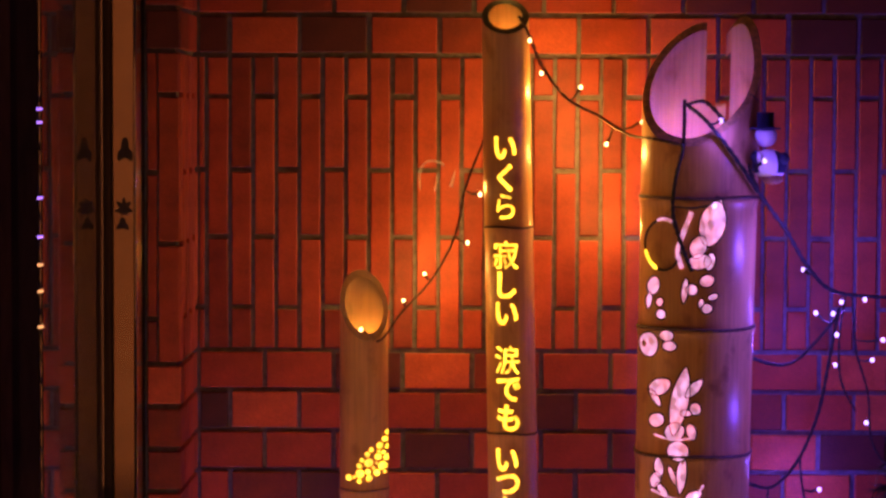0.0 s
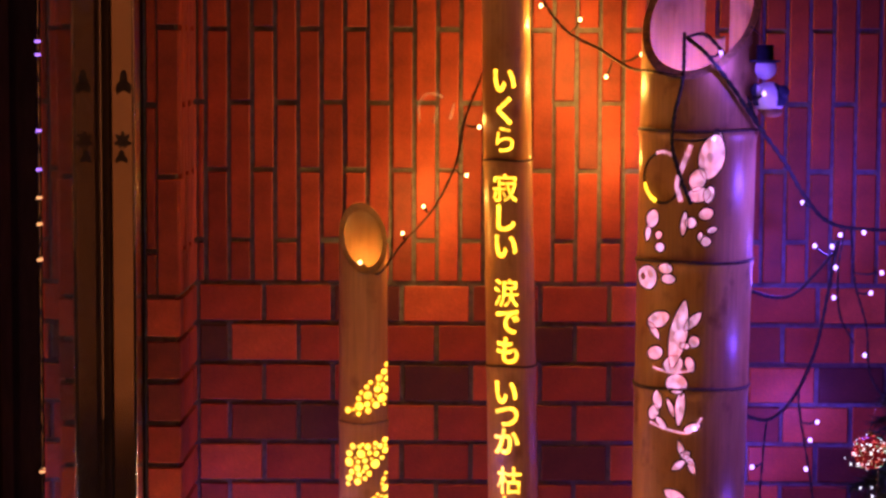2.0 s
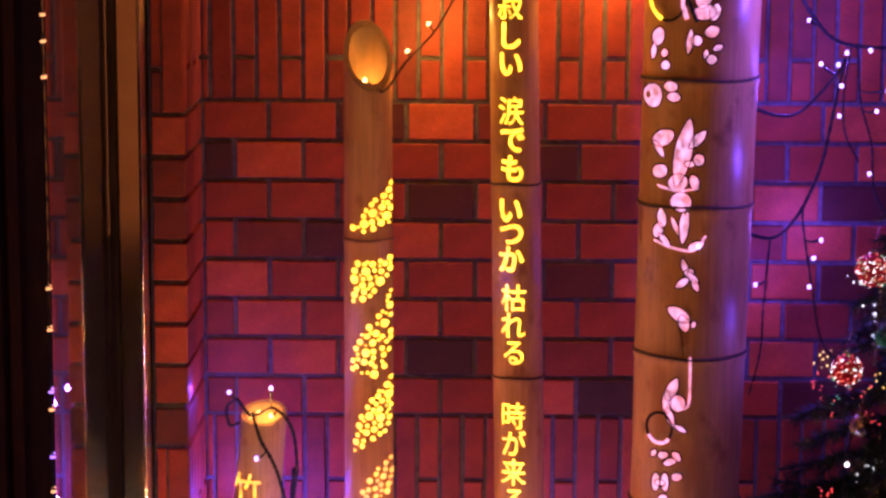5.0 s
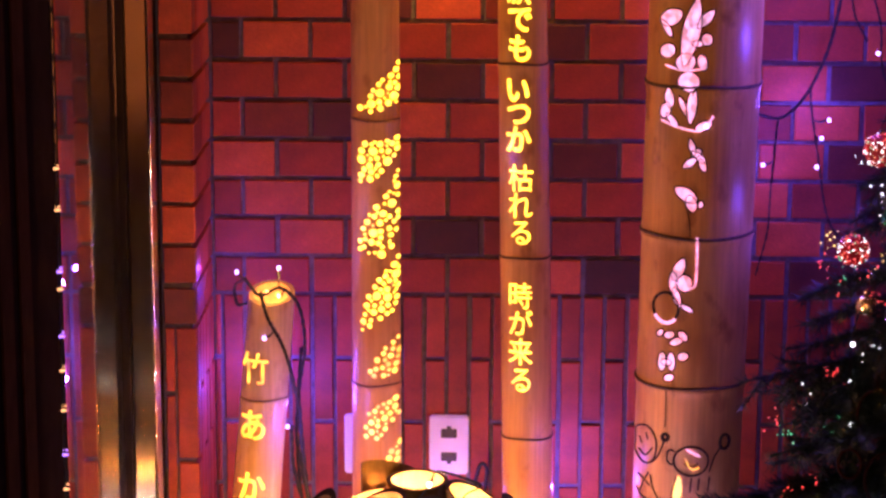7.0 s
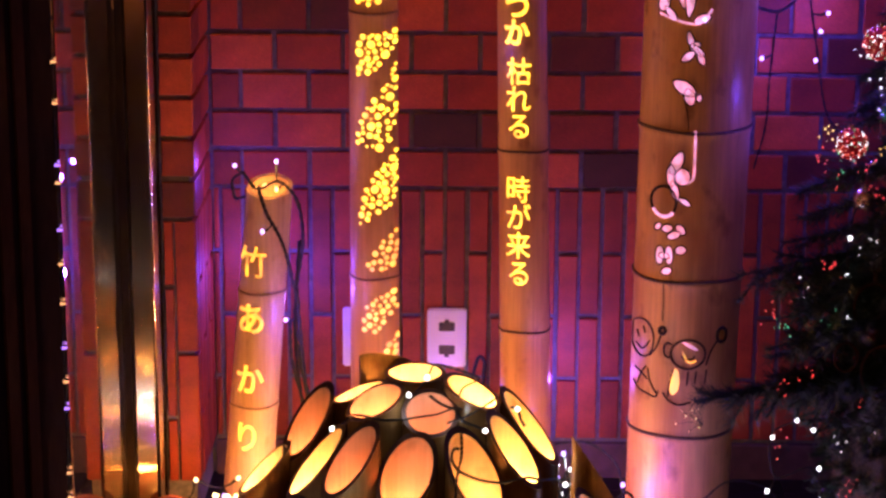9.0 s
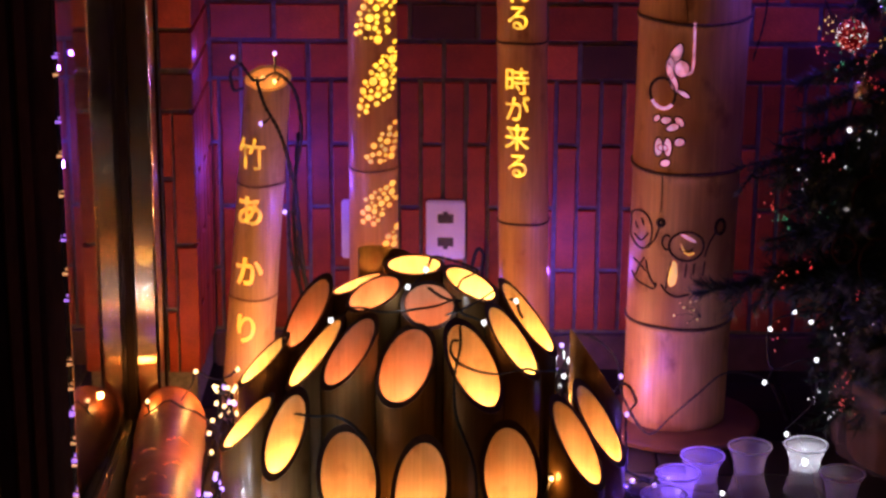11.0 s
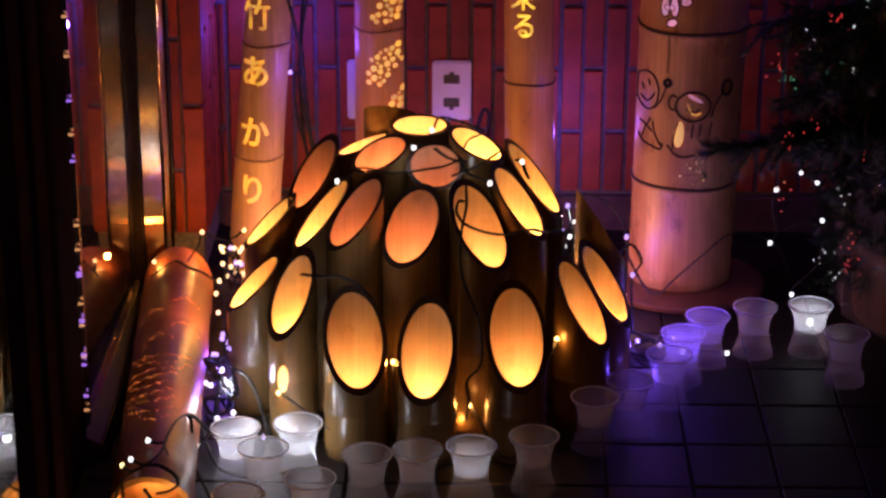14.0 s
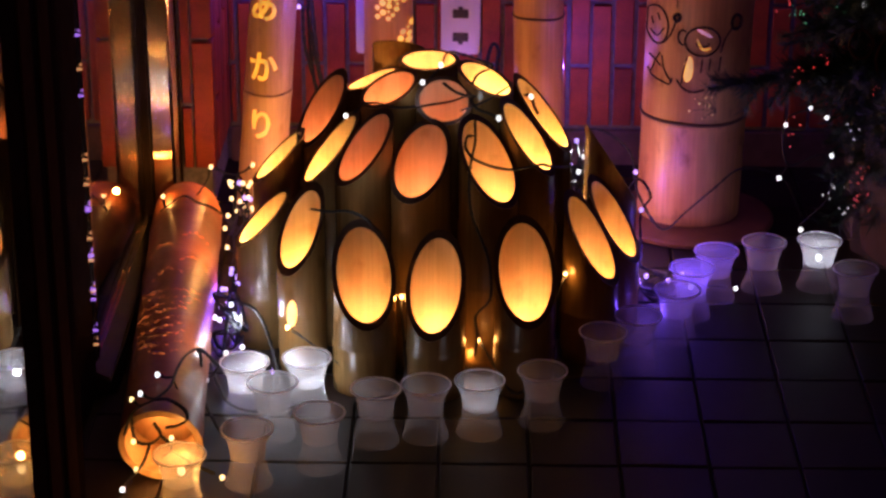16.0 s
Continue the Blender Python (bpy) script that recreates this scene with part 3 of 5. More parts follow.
# the tall stem with the verse
b = Culm((0.100, -0.17, 0), (0.0635, -0.17, 1.640), 0.0435, 0.0380, [0.329, 0.640, 0.962, 1.297], 0.78, (0, -1), 0.0105)
stem_verse = thing("bamboo_lantern", b.base, "tall tan bamboo stem with a lit verse cut down its front", "lantern", STAND)
b.build("culm", stem_verse, BAMBOO, INNER, DARKEDGE)
b.rings_at_joints(stem_verse, DARKEDGE, 0.0017)
for ch, x, z in (("\u3044", 0.064, 1.428), ("\u304f", 0.064, 1.380), ("\u3089", 0.065, 1.334), ("\u5bc2", 0.066, 1.256), ("\u3057", 0.068, 1.207), ("\u3044", 0.068, 1.161), ("\u6d99", 0.069, 1.086),
                 ("\u3067", 0.072, 1.038), ("\u3082", 0.072, 0.992), ("\u3044", 0.070, 0.923), ("\u3064", 0.071, 0.884), ("\u304b", 0.072, 0.843), ("\u67af", 0.076, 0.779), ("\u308c", 0.076, 0.733), ("\u308b", 0.077, 0.687),
                 ("\u6642", 0.078, 0.581), ("\u304c", 0.079, 0.535), ("\u6765", 0.079, 0.485), ("\u308b", 0.080, 0.436)):
    carve_glyph(b, stem_verse, ch, x, z, 0.048, GOLDGLOW)

# the short leaning stem
e = Culm((-0.380, -0.25, 0), (-0.330, -0.25, 0.592), 0.0420, 0.0375, [0.218, 0.415], 0.35, (0, -1))
stem_short = thing("bamboo_lantern", e.base, "short leaning bamboo stem with lit characters down its front", "lantern", STAND)
e.build("culm", stem_short, PALEBAMBOO, INNER, PALEBAMBOO)
e.rings_at_joints(stem_short)
for ch, x, z in (("\u7af9", -0.357, 0.473), ("\u3042", -0.361, 0.376), ("\u304b", -0.364, 0.272), ("\u308a", -0.371, 0.171)):
    carve_glyph(e, stem_short, ch, x, z, 0.056, AMBERGLOW, 0.0010)

# the thick stem with flowers and drawings
c = Culm((0.352, -0.25, 0.012), (0.374, -0.25, 1.535), 0.0865, 0.0930, [0.190, 0.455, 0.703, 0.945, 1.145, 1.350], 1.10, (-0.40, -1), 0.012, 0.0175)
stem_thick = thing("bamboo_lantern", c.base, "thick bamboo stem cut heart-shaped, with violet-lit carved flowers", "lantern", STAND)
c.build("culm", stem_thick, THICKBAMBOO, PALEBAMBOO, CUTEDGE, 72)
c.rings_at_joints(stem_thick, NODE, 0.0028)
for shapes in (
    ((0.384, 1.314, 0.0352, 0.0202, 78, 0.2), (0.392, 1.344, 0.0114, 0.0070, 100, 0.2), (0.362, 1.278, 0.0176, 0.0123, 70, 0.2), (0.364, 1.255, 0.0176, 0.0114, 10, 0.1), (0.380, 1.255, 0.0132, 0.0079, 75, 0.2)),
    ((0.342, 1.209, 0.0194, 0.0044, 84, 0.4), (0.353, 1.211, 0.0079, 0.0079, 0, 0.1), (0.376, 1.225, 0.0114, 0.0088, 20, 0.1), (0.386, 1.200, 0.0079, 0.0044, 20, 0.2), (0.376, 1.182, 0.0079, 0.0070, 0, 0.1), (0.367, 1.190, 0.0070, 0.0035, 80, 0.3)),
    ((0.296, 1.215, 0.0141, 0.0079, 80, 0.1), (0.290, 1.192, 0.0132, 0.0035, 84, 0.5), (0.305, 1.190, 0.0062, 0.0044, 80, 0.1), (0.307, 1.171, 0.0070, 0.0062, 80, 0.0)),
    ((0.290, 1.122, 0.0185, 0.0123, 88, 0.0), (0.315, 1.138, 0.0097, 0.0079, 0, 0.0), (0.320, 1.122, 0.0097, 0.0070, 0, 0.0)),
    ((0.336, 1.036, 0.0546, 0.0132, 80, 0.5), (0.329, 0.988, 0.0150, 0.0132, 30, 0.1), (0.358, 1.057, 0.0185, 0.0070, 48, 0.5), (0.360, 1.025, 0.0079, 0.0088, 0, 0.0), (0.346, 1.018, 0.0079, 0.0044, 0, 0.2), (0.354, 0.989, 0.0123, 0.0070, 105, 0.2), (0.306, 1.057, 0.0176, 0.0114, 35, 0.2), (0.300, 1.039, 0.0141, 0.0044, 120, 0.5), (0.302, 1.004, 0.0114, 0.0097, 50, 0.1)),
    ((0.334, 0.958, 0.0158, 0.0150, 0, 0.1), (0.340, 0.921, 0.0299, 0.0070, 86, 0.4), (0.306, 0.930, 0.0158, 0.0062, 96, 0.4), (0.301, 0.910, 0.0123, 0.0070, 75, 0.2), (0.311, 0.895, 0.0123, 0.0044, 130, 0.4), (0.326, 0.919, 0.0158, 0.0035, 110, 0.5), (0.359, 0.889, 0.0132, 0.0062, 20, 0.2)),
    ((0.342, 0.855, 0.0132, 0.0044, 105, 0.5), (0.353, 0.839, 0.0141, 0.0044, 140, 0.4), (0.339, 0.829, 0.0123, 0.0053, 40, 0.4), (0.359, 0.826, 0.0106, 0.0044, 115, 0.4), (0.349, 0.846, 0.0079, 0.0053, 30, 0.1)),
    ((0.335, 0.778, 0.0194, 0.0097, 150, 0.3), (0.343, 0.764, 0.0132, 0.0079, 105, 0.3), (0.358, 0.763, 0.0053, 0.0035, 80, 0.2)),
    ((0.327, 0.656, 0.0194, 0.0079, 68, 0.3), (0.319, 0.634, 0.0176, 0.0062, 92, 0.2), (0.336, 0.634, 0.0132, 0.0114, 90, 0.0), (0.325, 0.610, 0.0158, 0.0053, 105, 0.3), (0.341, 0.593, 0.0106, 0.0035, 150, 0.3)),
    ((0.315, 0.547, 0.0079, 0.0053, 20, 0.1), (0.326, 0.537, 0.0106, 0.0053, 25, 0.2), (0.336, 0.547, 0.0088, 0.0053, 130, 0.2), (0.301, 0.548, 0.0062, 0.0035, 60, 0.3)),
    ((0.305, 0.501, 0.0150, 0.0053, 88, 0.0), (0.319, 0.503, 0.0150, 0.0053, 92, 0.0), (0.312, 0.501, 0.0070, 0.0044, 0, 0.0), (0.337, 0.513, 0.0079, 0.0062, 20, 0.0), (0.316, 0.476, 0.0079, 0.0053, 30, 0.2)),
):
    bm, rimbm = bmesh.new(), bmesh.new()
    for x, z, p, q, turn, pinch in shapes:
        carve_blob(bm, c, x, z, p, q, turn, pinch)
        t = radians(turn)
        ring = []
        for k in range(20):
            u, w = (p + 0.0012) * math.cos(2 * math.pi * k / 20), (q + 0.0012) * math.sin(2 * math.pi * k / 20)
            w *= 1 - pinch * abs(u / p) ** 2 * 0.9
            ring.append(c.front(x + u * math.cos(t) - w * math.sin(t), z + u * math.sin(t) + w * math.cos(t), 0.0002))
        tube(rimbm, ring, 0.0013, 4, True)
    cut = part("flower_cutout", bm, PINKGLOW, stem_thick, "lit cut-out petals")
    part("scorched_edge", rimbm, BURNT, cut)


def burnt(name, loops, lines, label, mat=None):
    """One drawing: round strokes and free strokes in the front of the thick stem."""
    bm = bmesh.new()
    for args in loops:
        carve_loop(bm, c, *args)
    for pts, r in lines:
        carve_line(bm, c, pts, r)
    return part(name, bm, mat or BURNT, stem_thick, label)


burnt("ring_carving", [(0.310, 1.280, 0.0260, 0.0400, 0.0022)], [], "carved ring with dark edges")
burnt("ring_carving", [(0.309, 0.591, 0.0190, 0.0250, 0.0024)], [], "small carved ring with dark edges")
burnt("ring_glow", [(0.310, 1.280, 0.0260, 0.0400, 0.0028, 195, 250)], [], "lit arc of the carved ring", GOLDGLOW)
burnt("ring_glow", [(0.309, 0.591, 0.0190, 0.0250, 0.0028, 215, 320)], [], "lit arc of the small ring", PINKGLOW)
burnt("ring_glow", [(0.310, 1.280, 0.0260, 0.0400, 0.0026, 60, 110)], [], "violet-lit arc of the carved ring", PINKGLOW)
burnt("stalk_glow", [], [([(0.354, 0.710), (0.354, 0.642), (0.348, 0.627), (0.332, 0.623)], 0.0020)], "lit thin stalk", PINKGLOW)
burnt("stalk_glow", [], [([(0.351, 1.332), (0.338, 1.296), (0.331, 1.270), (0.337, 1.244)], 0.0042)], "lit curved petal edge", PINKGLOW)
burnt("stalk_glow", [], [([(0.299, 0.981), (0.327, 0.975), (0.360, 0.980)], 0.0016)], "thin lit line under a flower", PINKGLOW)
burnt("stalk_glow", [], [([(0.296, 0.893), (0.324, 0.884), (0.356, 0.882), (0.374, 0.905)], 0.0018)], "thin lit line under a flower", PINKGLOW)
burnt("burnt_figure", [(0.283, 0.355, 0.0167, 0.0317, 0.0017), (0.313, 0.375, 0.0044, 0.0053, 0.0034)],
      [(p, 0.0016) for p in (((0.275, 0.364), (0.278, 0.354)), ((0.284, 0.375), (0.287, 0.364)), ((0.274, 0.342), (0.284, 0.337), (0.294, 0.353)), ((0.294, 0.328), (0.303, 0.343), (0.309, 0.361), (0.312, 0.372)), ((0.274, 0.300), (0.283, 0.295), (0.291, 0.287)), ((0.289, 0.309), (0.282, 0.292), (0.277, 0.273)), ((0.292, 0.306), (0.295, 0.287), (0.302, 0.272), (0.309, 0.265)), ((0.272, 0.276), (0.279, 0.266), (0.293, 0.262), (0.305, 0.260), (0.309, 0.271)))],
      "burnt-in line drawing of a round waving figure")
burnt("burnt_figure", [(0.355, 0.338, 0.0282, 0.0246, 0.0019), (0.323, 0.343, 0.0070, 0.0123, 0.0018, 50, 310), (0.410, 0.367, 0.0079, 0.0123, 0.003), (0.355, 0.338, 0.0114, 0.0088, 0.0013, 200, 340)],
      [(p, 0.0016) for p in (((0.385, 0.319), (0.392, 0.341), (0.404, 0.361)), ((0.332, 0.311), (0.327, 0.287), (0.324, 0.264)), ((0.386, 0.311), (0.384, 0.288)), ((0.356, 0.309), (0.354, 0.285)), ((0.369, 0.309), (0.367, 0.289)), ((0.316, 0.270), (0.326, 0.257), (0.342, 0.251), (0.362, 0.256)), ((0.374, 0.253), (0.391, 0.259)))],
      "burnt-in line drawing of a larger round waving figure")
burnt("smile_glow", [], [(((0.346, 0.343), (0.351, 0.330), (0.359, 0.324), (0.368, 0.327)), 0.0012)], "thin amber-lit curved cut", AMBERGLOW)
burnt("crack", [], [([(0.312, 0.455), (0.313, 0.42), (0.312, 0.392)], 0.0008)], "thin dark crack")
burnt("crack", [], [([(0.336, 0.756), (0.341, 0.735), (0.343, 0.71)], 0.0008)], "thin dark crack")
bm = bmesh.new()
carve_blob(bm, c, 0.334, 0.290, 0.0225, 0.0078, 86, 0.0)
part("window_cutout", bm, AMBERGLOW, stem_thick, "lit slot in the drawing")
bm = bmesh.new()
carve_blob(bm, c, 0.358, 0.352, 0.0150, 0.0032, -28, 0.2)
part("slit_cutout", bm, PINKGLOW, stem_thick, "lit slit in the drawing")
bm = bmesh.new()
lathe(bm, [(0.0, 0.0), (0.135, 0.0), (0.140, 0.003), (0.140, 0.009), (0.135, 0.0115), (0.0, 0.0115)], (0.356, -0.27, 0), 48)
tagged(part("round_board", bm, WOOD), "round reddish wooden board under the thick bamboo stem", "board")


# ---- dome of cut bamboo tubes ----
dome = thing("bamboo_dome_lantern", (-0.08, -0.65, 0), "dome of olive bamboo tubes with slanting lit cuts", "lantern")
for x, y, z, turn, slope, r, light in (
        (-0.0811, -0.650, 0.4062, -5, 0.04, 0.0460, 1), (-0.1371, -0.729, 0.3879, -57, 0.47, 0.0434, 2), (-0.0562, -0.765, 0.3829, 4, 0.55, 0.0424, 4), (0.0038, -0.713, 0.3988, 69, 0.50, 0.0426, 0),
        (-0.1665, -0.632, 0.3694, -104, 0.40, 0.0422, 1), (-0.0879, -0.839, 0.3173, -26, 1.14, 0.0445, 2), (0.0091, -0.838, 0.3178, 44, 1.35, 0.0448, 1), (-0.1694, -0.815, 0.3285, -59, 1.19, 0.0431, 3),
        (-0.2236, -0.745, 0.2996, -78, 1.22, 0.0452, 0), (-0.2411, -0.652, 0.3288, -56, 1.40, 0.0400, 2), (0.0655, -0.772, 0.3312, 68, 1.29, 0.0421, 0), (0.0888, -0.688, 0.3379, 79, 1.28, 0.0453, 0),
        (-0.3066, -0.668, 0.2590, -84, 1.00, 0.0413, 0), (-0.1664, -0.915, 0.1724, 11, 1.48, 0.0460, 1), (-0.0640, -0.930, 0.1639, -9, 1.61, 0.0430, 1), (0.0628, -0.914, 0.1790, 10, 1.59, 0.0446, 1),
        (0.1605, -0.806, 0.1876, 62, 1.58, 0.0427, 1), (0.1979, -0.712, 0.1795, 66, 1.53, 0.0418, 1), (-0.2596, -0.862, 0.2197, -39, 1.73, 0.0361, 0), (-0.3232, -0.765, 0.1977, -80, 1.01, 0.0421, 0),
        (0.003, -0.610, 0.375, 120, 0.50, 0.0420, 1), (0.196, -0.625, 0.235, 105, 1.60, 0.0420, 2), (-0.128, -0.560, 0.395, 170, 0.60, 0.0420, 4)):
    way = (math.sin(radians(turn)), -math.cos(radians(turn)))
    t = Culm((x, y, 0), (x, y, z), r, r * 0.99, [z * 0.42], slope, way, 0.0065)
    low = z - slope * r
    body = t.build("tube", dome, GREENBAMBOO, INNER, DARKEDGE, 32, min(0.09, max(0.03, low - 0.02)))
    bm = bmesh.new()
    ball(bm, (x + way[0] * r * 0.35, y + way[1] * r * 0.35, max(0.03, low - 0.03)), 0.009, 10, 6)
    part("tube_lamp", bm, TUBELIGHTS[light], body, "small warm lamp inside the tube")
    if y == -0.862:
        bm = bmesh.new()
        carve_blob(bm, t, -0.272, 0.102, 0.021, 0.0075, 86, 0.0)
        part("slot", bm, GOLDGLOW, body, "lit slot low in the tube")


# ---- bamboo log lying beside the window ----
log = thing("bamboo_log_lantern", (-0.455, -0.8, 0.0), "fat bamboo log lying on the floor, pricked with leaf holes", "lantern")
LR = 0.056
ya, yb = -1.235, -0.40
bm, n = bmesh.new(), 40
axis = lambda y: (-0.479 - 0.0767 * (y + 0.457), LR * (0.97 + 0.05 * (y - ya)))
mouth = lambda q: -1.222 - 0.010 * math.sin(q)
rings = []
for k in range(61):
    ring = []
    for q in (2 * math.pi * i / n for i in range(n)):
        y = mouth(q) + (yb - mouth(q)) * k / 60
        x, r = axis(y)
        r *= 1.0 + sum(0.035 * math.exp(-((y - j) / 0.009) ** 2) for j in (-1.165, -0.93, -0.70, -0.52))
        r *= 1.0 - 0.10 * math.exp(-((y - yb) / 0.02) ** 2)
        ring.append(bm.verts.new((x + r * math.cos(q), y, LR + 0.003 + r * math.sin(q))))
    rings.append(ring)
for p, q in zip(rings, rings[1:]):
    for k in range(n):
        bm.faces.new((p[k], q[k], q[(k + 1) % n], p[(k + 1) % n]))
bm.faces.new(rings[-1])
part("culm", bm, LOGBAMBOO, log, smooth=True)
bm = bmesh.new()
rings = [[bm.verts.new((axis(y)[0] + (LR - 0.008) * math.cos(q), y, LR + 0.003 + (LR - 0.008) * math.sin(q))) for y, q in ((mouth(2 * math.pi * i / n) if far is None else far, 2 * math.pi * i / n) for i in range(n))] for far in (None, -1.13)]
for k in range(n):
    bm.faces.new((rings[0][k], rings[0][(k + 1) % n], rings[1][(k + 1) % n], rings[1][k]))
bm.faces.new(rings[1][::-1])
part("inside", bm, INNER, log, smooth=True)
bm = bmesh.new()
lo = [bm.verts.new((axis(ya)[0] + rr * math.cos(2 * math.pi * q / n), mouth(2 * math.pi * q / n) - 0.0005, LR + 0.003 + rr * math.sin(2 * math.pi * q / n))) for rr in (LR * 1.0, LR - 0.008) for q in range(n)]
for k in range(n):
    bm.faces.new((lo[k], lo[(k + 1) % n], lo[n + (k + 1) % n], lo[n + k]))
part("cut_rim", bm, PALEBAMBOO, log)
for y0, mid, span, count in ((-0.62, 62, 22, 16), (-0.665, 118, 26, 12), (-0.715, 60, 24, 14), (-0.765, 100, 22, 12), (-0.845, 96, 52, 30), (-0.868, 92, 46, 22), (-0.893, 104, 44, 22), (-0.918, 110, 42, 22),
                             (-0.945, 106, 40, 20), (-0.972, 112, 40, 20), (-1.0, 108, 38, 18), (-1.028, 104, 34, 16), (-1.056, 96, 26, 10)):
    bm = bmesh.new()
    for k in range(count):
        if rng.random() < 0.15:
            continue
        ang = mid + span * (2 * k / (count - 1) - 1) + rng.gauss(0, 1.2)
        y = y0 + 0.020 * ((ang - mid) / span) ** 2 * (1 if y0 < -0.8 else -1) + rng.gauss(0, 0.0025)
        x, r = axis(y)
        reach, wide = rng.uniform(1.6, 3.4), rng.uniform(0.0010, 0.0022)
        ring = []
        for q in range(8):
            b2, dy = radians(ang + reach * math.cos(q * math.pi / 4)), wide * math.sin(q * math.pi / 4)
            ring.append(bm.verts.new((x + (r * 1.004 + 0.0008) * math.cos(b2), y + dy, LR + 0.003 + (r * 1.004 + 0.0008) * math.sin(b2))))
        bm.faces.new(ring)
    bmesh.ops.recalc_face_normals(bm, faces=bm.faces)
    part("leaf_pattern", bm, LOGHOLE, log, "row of small dimly lit leaf-shaped cuts")


# ---- plates on the wall ----
def outlet(x, z, w, h, sockets):
    ob = thing("wall_outlet" if sockets else "wall_plate", (x, FACE, z), "white two-socket wall outlet plate" if sockets else "blank white wall plate beside a bamboo stem", "outlet" if sockets else "plate")
    part("plate", box((x - w / 2, FACE - 0.010, z - h / 2), (x + w / 2, FACE + 0.002, z + h / 2), 0.003), WHITEPLASTIC, ob)
    for dz in sockets:
        bm = box((x - 0.014, FACE - 0.0125, z + dz - 0.008), (x + 0.014, FACE - 0.009, z + dz + 0.008), 0.001)
        box((x - 0.004, FACE - 0.0125, z + dz + (0.007 if dz > 0 else -0.013)), (x + 0.004, FACE - 0.009, z + dz + (0.013 if dz > 0 else -0.007)), 0, bm)
        part("socket", bm, DARKPLASTIC, ob, "dark socket insert")


outlet(-0.041, 0.262, 0.069, 0.108, (0.022, -0.021))
outlet(-0.191, 0.262, 0.069, 0.108, ())


# ---- strings of small lamps ----
def bulb_mesh(name, mat, r=0.0052):
    bm = bmesh.new()
    ball(bm, (0, 0, 0), r, 10, 8, (1, 1, 1.15))
    me = bpy.data.meshes.new(name)
    for f in bm.faces:
        f.smooth = True
    bm.to_mesh(me)
    bm.free()
    me.materials.append(mat)
    return me


BULBS = {k: bulb_mesh("bulb", m, r) for k, m, r in (("warm", LEDWARM, 0.0032), ("violet", LEDVIOLET, 0.0034), ("white", LEDWHITE, 0.0034))}


# heights of the lamp reflections that glow as dashes on the bead
BEADGLINTS = (("violet", 1.486), ("violet", 1.469), ("violet", 1.372), ("violet", 1.322), ("warm", 1.286), ("warm", 1.252), ("warm", 1.206), ("warm", 0.930), ("warm", 0.875), ("violet", 0.792), ("warm", 0.768), ("violet", 0.704), ("warm", 0.657), ("warm", 0.602), ("violet", 0.540), ("warm", 0.492), ("violet", 0.454), ("warm", 0.361), ("violet", 0.286), ("violet", 0.217), ("violet", 0.167), ("warm", 0.325), ("violet", 0.290), ("warm", 0.244), ("violet", 0.219), ("warm", 0.211), ("warm", 0.164), ("violet", 0.151), ("violet", 0.103), ("warm", 0.081))


def light_string(label, wires, bulbs, mat=None, radius=0.0016, group="strings of small lamps"):
    """Wires are lists of points; bulbs are (kind, place) with a short stub down to the nearest wire."""
    ob = thing("string_lights", wires[0][0], label, "string lights", group)
    lines = []
    for w in wires:
        line = spline(w, 10)
        lines.append(line)
        bm = bmesh.new()
        for ph in (0.0, math.pi):
            tube(bm, [p + Vector((0.0013 * math.cos(ph + 1.3 * i), 0.0013 * math.sin(ph + 1.3 * i), 0.0010 * math.cos(ph + 1.3 * i))) for i, p in enumerate(line)], radius, 5)
        part("wire", bm, mat or RUBBER, ob, smooth=True)
    for kind, place in bulbs:
        place = Vector(place)
        near = min((p for l in lines for p in l), key=lambda p: (p - place).length)
        if 0.004 < (near - place).length < 0.12:
            bm = bmesh.new()
            mid = near.lerp(place, 0.5) + Vector((0, 0, -0.003))
            tube(bm, [near, mid, near.lerp(place, 0.85)], lambda t: 0.0012 + 0.0014 * t, 5)
            part("lamp_holder", bm, mat or RUBBER, ob)
        o = new("bulb", BULBS[kind])
        o.parent, o.location = ob, place - world_place(ob)
    return ob


light_string("brown twisted wire with warm lamps between two bamboo tops", [[(0.085, -0.19, 1.640), (0.100, -0.21, 1.612), (0.122, -0.20, 1.561), (0.163, -0.20, 1.508), (0.213, -0.20, 1.481), (0.259, -0.25, 1.451), (0.293, -0.325, 1.445), (0.335, -0.346, 1.436)]],
             [("warm", (x, -0.215, z)) for x, z in ((0.102, 1.600), (0.121, 1.548), (0.184, 1.526), (0.226, 1.435), (0.283, 1.471))], BROWNWIRE)
light_string("brown twisted wire with warm lamps hanging beside a stem", [[(0.030, -0.150, 1.440), (0.001, -0.19, 1.366), (-0.014, -0.2, 1.293), (-0.050, -0.2, 1.220), (-0.103, -0.2, 1.160), (-0.137, -0.205, 1.116), (-0.167, -0.175, 1.128)]],
             [("warm", (x, -0.195, z)) for x, z in ((0.024, 1.353), (0.004, 1.275), (-0.065, 1.224), (-0.099, 1.180), (-0.168, 1.133))], BROWNWIRE)
